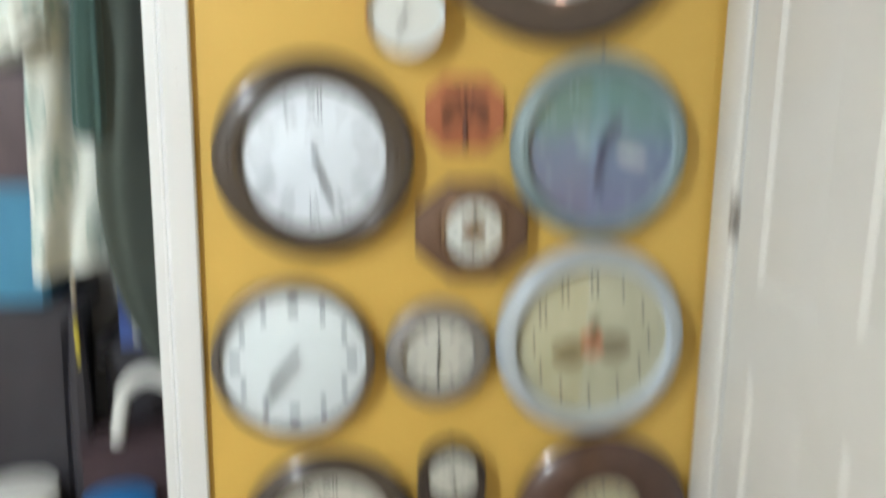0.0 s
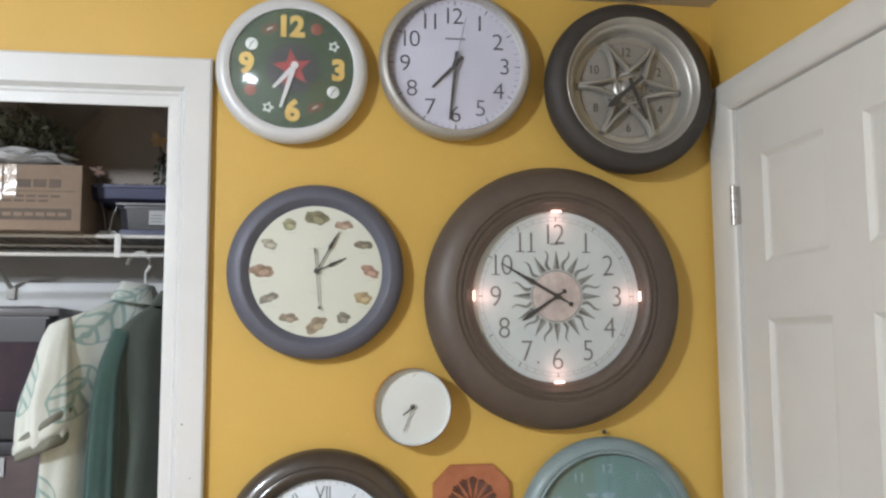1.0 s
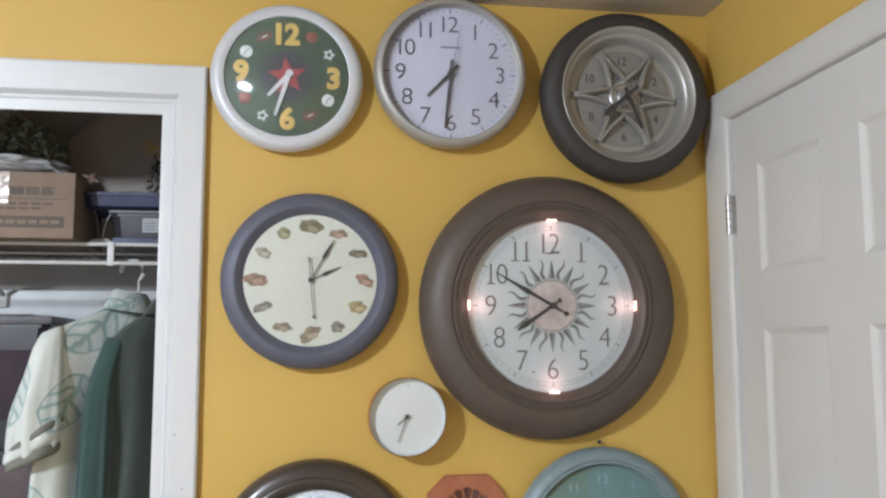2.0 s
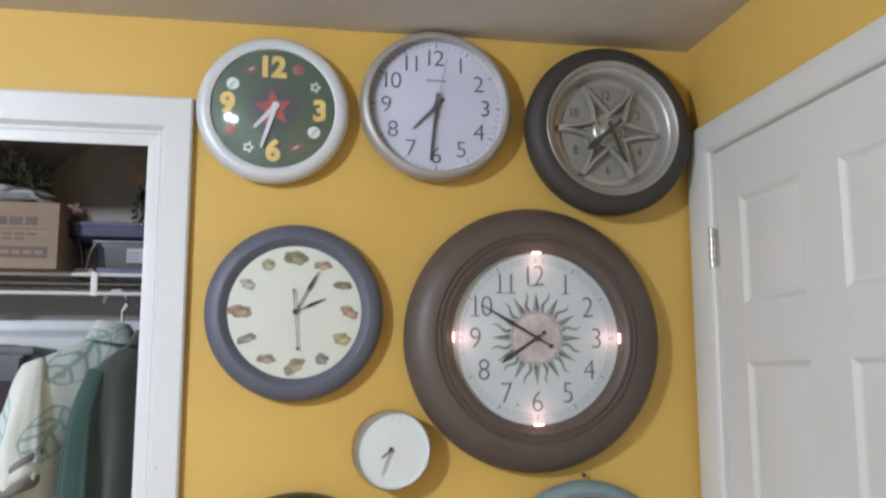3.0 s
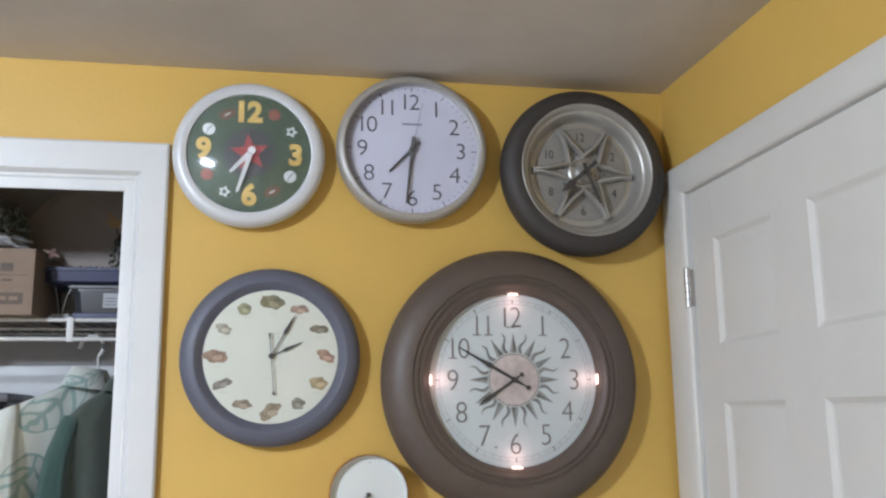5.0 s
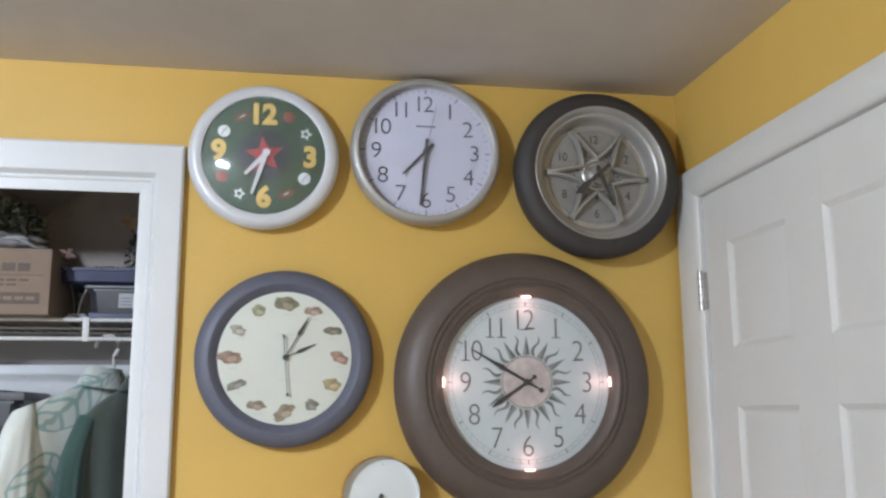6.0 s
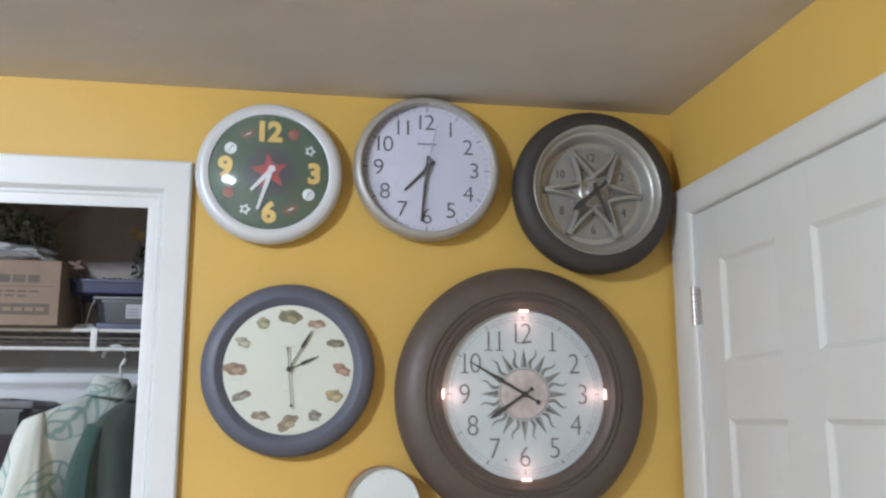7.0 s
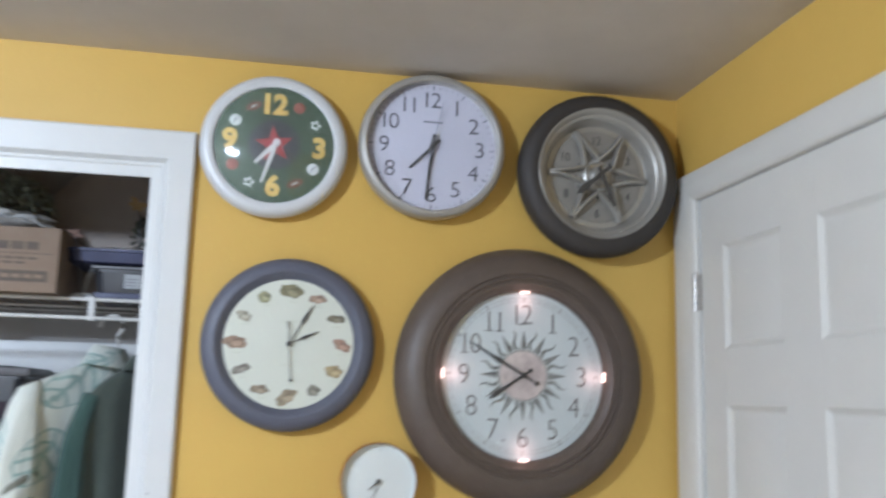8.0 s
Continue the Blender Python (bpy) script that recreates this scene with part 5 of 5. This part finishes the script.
# clothes on hangers
LEAVES = [(-0.180, -0.185, 82, 0.062, 0.024), (-0.060, -0.052, 52, 0.070, 0.036), (-0.100, -0.205, 68, 0.058, 0.034), (-0.150, -0.420, 95, 0.062, 0.028), (-0.118, -0.560, 70, 0.060, 0.026), (-0.165, -0.665, 100, 0.050, 0.024),
          (-0.012, -0.004, 20, 0.034, 0.014), (-0.02, -0.30, 60, 0.06, 0.03), (0.06, -0.14, 110, 0.06, 0.03), (-0.05, -0.66, 80, 0.055, 0.026)]


def cloth_material(name, base, second, pattern=None):
    m = mat(name, base, 0.85, second=second, scale=70, mix=0.3, bump=0.25, bump_scale=500, sheen=0.3)
    if pattern:
        nt = m.node_tree
        b = nt.nodes["Principled BSDF"]
        before = b.inputs["Base Color"].links[0].from_socket
        def node(kind, **values):
            n = nt.nodes.new(kind)
            for k, v in values.items():
                n.inputs[k.replace("_", " ")].default_value = v
            return n

        def math_node(op, a, b):
            n = nt.nodes.new("ShaderNodeMath")
            n.operation = op
            for k, v in enumerate((a, b)):
                if isinstance(v, float):
                    n.inputs[k].default_value = v
                else:
                    nt.links.new(v, n.inputs[k])
            return n.outputs[0]

        tc, sep, warp = node("ShaderNodeTexCoord"), nt.nodes.new("ShaderNodeSeparateXYZ"), node("ShaderNodeTexNoise", Scale=14.0, Detail=2.0)
        nt.links.new(tc.outputs["Object"], sep.inputs[0]), nt.links.new(tc.outputs["Object"], warp.inputs["Vector"])
        wob = math_node("MULTIPLY", math_node("SUBTRACT", warp.outputs["Fac"], 0.5), 0.03)
        x, z = math_node("ADD", sep.outputs["X"], wob), math_node("SUBTRACT", sep.outputs["Z"], wob)
        ink = None
        # palm leaves: (x, z, turn, half length, half width), each an outline with slanting veins
        for cx, cz, turn, ln, wd in LEAVES:
            ca, sa = math.cos(radians(turn)), math.sin(radians(turn))
            dx, dz = math_node("SUBTRACT", x, cx), math_node("SUBTRACT", z, cz)
            u = math_node("DIVIDE", math_node("ADD", math_node("MULTIPLY", dx, ca), math_node("MULTIPLY", dz, sa)), ln)
            v = math_node("DIVIDE", math_node("SUBTRACT", math_node("MULTIPLY", dz, ca), math_node("MULTIPLY", dx, sa)), wd)
            r = math_node("ADD", math_node("MULTIPLY", u, u), math_node("MULTIPLY", v, v))
            inside = math_node("LESS_THAN", r, 1.0)
            rim = math_node("MULTIPLY", math_node("GREATER_THAN", r, 0.84), inside)
            slant = math_node("ADD", math_node("MULTIPLY", u, 13.0), math_node("MULTIPLY", math_node("ABSOLUTE", v, 0.0), 7.0))
            vein = math_node("MULTIPLY", math_node("GREATER_THAN", math_node("SINE", slant, 0.0), 0.62), inside)
            spine = math_node("MULTIPLY", math_node("LESS_THAN", math_node("ABSOLUTE", v, 0.0), 0.09), inside)
            one = math_node("MAXIMUM", math_node("MULTIPLY", math_node("MAXIMUM", rim, math_node("MAXIMUM", vein, spine)), 0.56), math_node("MULTIPLY", inside, 0.12))
            ink = one if ink is None else math_node("MAXIMUM", ink, one)
        mx = nt.nodes.new("ShaderNodeMix")
        mx.data_type = "RGBA"
        mx.inputs[7].default_value = (*pattern, 1)
        nt.links.new(ink, mx.inputs[0])
        nt.links.new(before, mx.inputs[6])
        nt.links.new(mx.outputs[2], b.inputs["Base Color"])
    return m


def drape(levels, slope=0.0, fold=0.008, seed=0.0, n=64, tilt=0.0, pinch=0.8):
    """Hanging cloth from rows of (z, left, right, y, depth); slope turns it about the upright, tilt slants its hem."""
    fine = []
    for k in range(len(levels) - 1):
        p0, p1, p2, p3 = (levels[min(max(j, 0), len(levels) - 1)] for j in (k - 1, k, k + 1, k + 2))
        for q in range(6):
            f = q / 6
            fine.append([0.5 * (2 * b + (c - a) * f + (2 * a - 5 * b + 4 * c - d) * f * f + (3 * b - a - 3 * c + d) * f ** 3) for a, b, c, d in zip(p0, p1, p2, p3)])
    fine.append(list(levels[-1]))
    top = levels[0][0]
    rings = []
    for z, x0, x1, y, dp in fine:
        low = min(1.0, (top - z) / 0.30)
        ring = []
        for k in range(n):
            a = 2 * math.pi * k / n
            ca, sa = math.cos(a), math.sin(a)
            x = (x1 - x0) / 2 * abs(ca) ** pinch * (1 if ca > 0 else -1)
            f = fold * low * (math.sin(6 * a + seed + 1.6 * z) + 0.6 * math.sin(11 * a + 2 * seed - 2.5 * z))
            f += 0.8 * fold * noise.noise(Vector((x * 11, z * 5, seed))) + 0.5 * fold * noise.noise(Vector((x * 30, z * 17, seed)))
            ring.append(((x0 + x1) / 2 + x + 0.25 * f * ca, y + slope * x + dp * abs(sa) ** 0.8 * (1 if sa > 0 else -1) + f * sa, z + tilt * x))
        rings.append(ring)
    return loft(rings, cap=False)


def placed(bm, root):
    """Moves cloth drawn in the room's own measures under its thing."""
    bmesh.ops.transform(bm, matrix=root.matrix_basis.inverted(), verts=bm.verts[:])
    return bm


def hanger(root, material, hook_z, side=1):
    part("hanger_hook", tube([(side * x, 0, hook_z + z) for x, z in ((0, -0.10), (0, -0.045), (0.008, -0.030), (0.006, -0.013), (-0.008, -0.001), (-0.024, -0.002), (-0.036, -0.012), (-0.041, -0.028))], 0.0044, 8), material, root, "white plastic hanger hook")


M_SHIRT = cloth_material("white_cotton_with_teal_leaves", (0.70, 0.73, 0.67), (0.62, 0.65, 0.59), (0.05, 0.23, 0.22))
M_JACKET = cloth_material("dark_green_wool", (0.088, 0.106, 0.086), (0.072, 0.088, 0.071))
CLOTHES = "clothes hanging in the closet"
shirt = thing("shirt", -1.196, 0.315, 1.690, "white short-sleeved shirt with teal leaf print on a hanger", "shirt", CLOTHES)
BODY = [(1.696, -1.236, -1.180, 0.305, 0.030), (1.680, -1.250, -1.172, 0.303, 0.040), (1.660, -1.290, -1.140, 0.300, 0.050), (1.640, -1.328, -1.105, 0.298, 0.058), (1.612, -1.350, -1.085, 0.295, 0.064),
        (1.54, -1.352, -1.080, 0.295, 0.070), (1.36, -1.358, -1.090, 0.290, 0.078), (1.15, -1.366, -1.130, 0.270, 0.082), (0.95, -1.372, -1.180, 0.245, 0.084)]
part("body", placed(drape(BODY, 1.10, 0.016, 1.3, 96, 0.10), shirt), M_SHIRT, shirt, sharp=80)
ARM = [(1.626, -1.350, -1.312, 0.150, 0.022), (1.600, -1.360, -1.306, 0.142, 0.032), (1.553, -1.370, -1.303, 0.134, 0.040), (1.49, -1.387, -1.300, 0.126, 0.046), (1.43, -1.391, -1.298, 0.122, 0.050), (1.40, -1.387, -1.300, 0.122, 0.050), (1.382, -1.380, -1.305, 0.122, 0.046)]
part("sleeve", placed(drape(ARM, 0.35, 0.007, 2.4, 48, 0.45), shirt), M_SHIRT, shirt, sharp=80)
# cloth back at the rolled cuff; the lower band paints the shadow inside the sleeve
M_UNDERSHADE = mat("grey_olive_cloth_back_and_shade", (0.24, 0.24, 0.20), 0.9, second=(0.18, 0.18, 0.145), scale=60, mix=0.4)
for z, w, h, t, m, label in ((1.418, 0.046, 0.010, 0.75, M_UNDERSHADE, "grey-olive back of the cloth with cuff shade painted in"), (1.406, 0.048, 0.015, 0.55, M_SHIRT, ""), (1.384, 0.043, 0.012, 0.42, M_UNDERSHADE, "grey-olive back of the cloth with cuff shade painted in")):
    rows = [(z + h, -1.345 - w + 0.004, -1.345 + w - 0.004, 0.122, 0.051), (z + h / 2, -1.345 - w, -1.345 + w, 0.122, 0.055), (z - h / 2, -1.345 - w, -1.345 + w, 0.122, 0.055), (z - h, -1.343 - w + 0.006, -1.345 + w - 0.006, 0.122, 0.049)]
    part("cuff", placed(drape(rows, 0.35, 0.009, 2.4, 48, t), shirt), m, shirt, label, sharp=80)
part("collar", placed(drape([(1.698, -1.234, -1.186, 0.298, 0.028), (1.712, -1.238, -1.182, 0.298, 0.032), (1.706, -1.243, -1.176, 0.296, 0.042), (1.668, -1.258, -1.160, 0.288, 0.064)], 0.6, 0.003, 0.5, 48, -0.12), shirt), M_SHIRT, shirt, sharp=80)
hanger(shirt, M_WIRE, 0.094)
# same jacket cloth as the body; the teal tint paints in lamplight on the sleeves
M_JACKETLIT = cloth_material("dark_green_wool_lit_tint", (0.042, 0.085, 0.072), (0.034, 0.070, 0.060))
jacket = thing("jacket", -1.120, 0.306, 1.690, "plain dark green jacket on a hanger, sleeves tinted as lit cloth", "jacket", CLOTHES)
BODY = [(1.680, -1.152, -1.090, 0.310, 0.034), (1.664, -1.168, -1.075, 0.308, 0.044), (1.645, -1.192, -1.052, 0.306, 0.050), (1.620, -1.214, -1.032, 0.304, 0.052), (1.592, -1.226, -1.022, 0.302, 0.054),
        (1.52, -1.224, -1.022, 0.302, 0.058), (1.35, -1.226, -1.022, 0.300, 0.062), (1.18, -1.240, -1.022, 0.296, 0.066), (1.05, -1.238, -1.022, 0.296, 0.068), (0.92, -1.222, -1.024, 0.300, 0.068), (0.80, -1.190, -1.030, 0.310, 0.064), (0.70, -1.150, -1.035, 0.325, 0.058)]
part("body", placed(drape(BODY, 1.25, 0.006, 4.1, 96), jacket), M_JACKET, jacket, sharp=80)
part("collar", placed(drape([(1.680, -1.150, -1.092, 0.308, 0.036), (1.694, -1.152, -1.090, 0.308, 0.040), (1.686, -1.158, -1.084, 0.306, 0.048), (1.660, -1.170, -1.074, 0.304, 0.058)], 1.55, 0.002, 0.9, 48), jacket), M_JACKET, jacket, sharp=80)
for x, y, q in ((-1.236, 0.150, 1), (-1.020, 0.455, -1)):
    ARM = [(1.612, x + 0.004, x + 0.040, y + 0.036, 0.018), (1.590, x - 0.004, x + 0.036, y + 0.026, 0.026), (1.52, x - 0.022, x + 0.026, y + 0.006, 0.034), (1.42, x - 0.031, x + 0.026, y, 0.038), (1.30, x - 0.036, x + 0.026, y, 0.038), (1.23, x - 0.036, x + 0.024, y, 0.036), (1.212, x - 0.026, x + 0.018, y, 0.028)]
    part("sleeve", placed(drape(ARM, 0.2, 0.004, 3.0 + q, 40), jacket), M_JACKETLIT, jacket, "dark green sleeve tinted teal as lit cloth", sharp=80)
hanger(jacket, M_WIRE, 0.090, -1)

# a string of beads, nail holes
beads = thing("bead_string", -1.16, 0.33, 1.9295, "string of small silvery beads in the navy tray", "decoration")
M_BEAD = mat("silvery_bead", (0.6, 0.6, 0.62), 0.15, 0.9)
rng = random.Random(12)
for k in range(22):
    bm = bmesh.new()
    bmesh.ops.create_icosphere(bm, subdivisions=2, radius=0.0042 * rng.uniform(0.7, 1.1))
    part("bead", bm, M_BEAD, beads).location = (-0.085 + 0.009 * k, -0.02 + 0.008 * math.sin(k * 1.3), 0.0042)
part("nail_hole", lathe([(0, 0.0191), (0.0012, 0.0190), (0.0016, 0.0186), (0, 0.0184)], 10), M_INK, closet_frame).location = (-1.068 + 1.1, 0, 1.432)
part("nail_hole", lathe([(0, 0.0191), (0.0009, 0.0190), (0.0012, 0.0186), (0, 0.0184)], 10), M_INK, closet_frame).location = (-1.052 + 1.1, 0, 1.335)
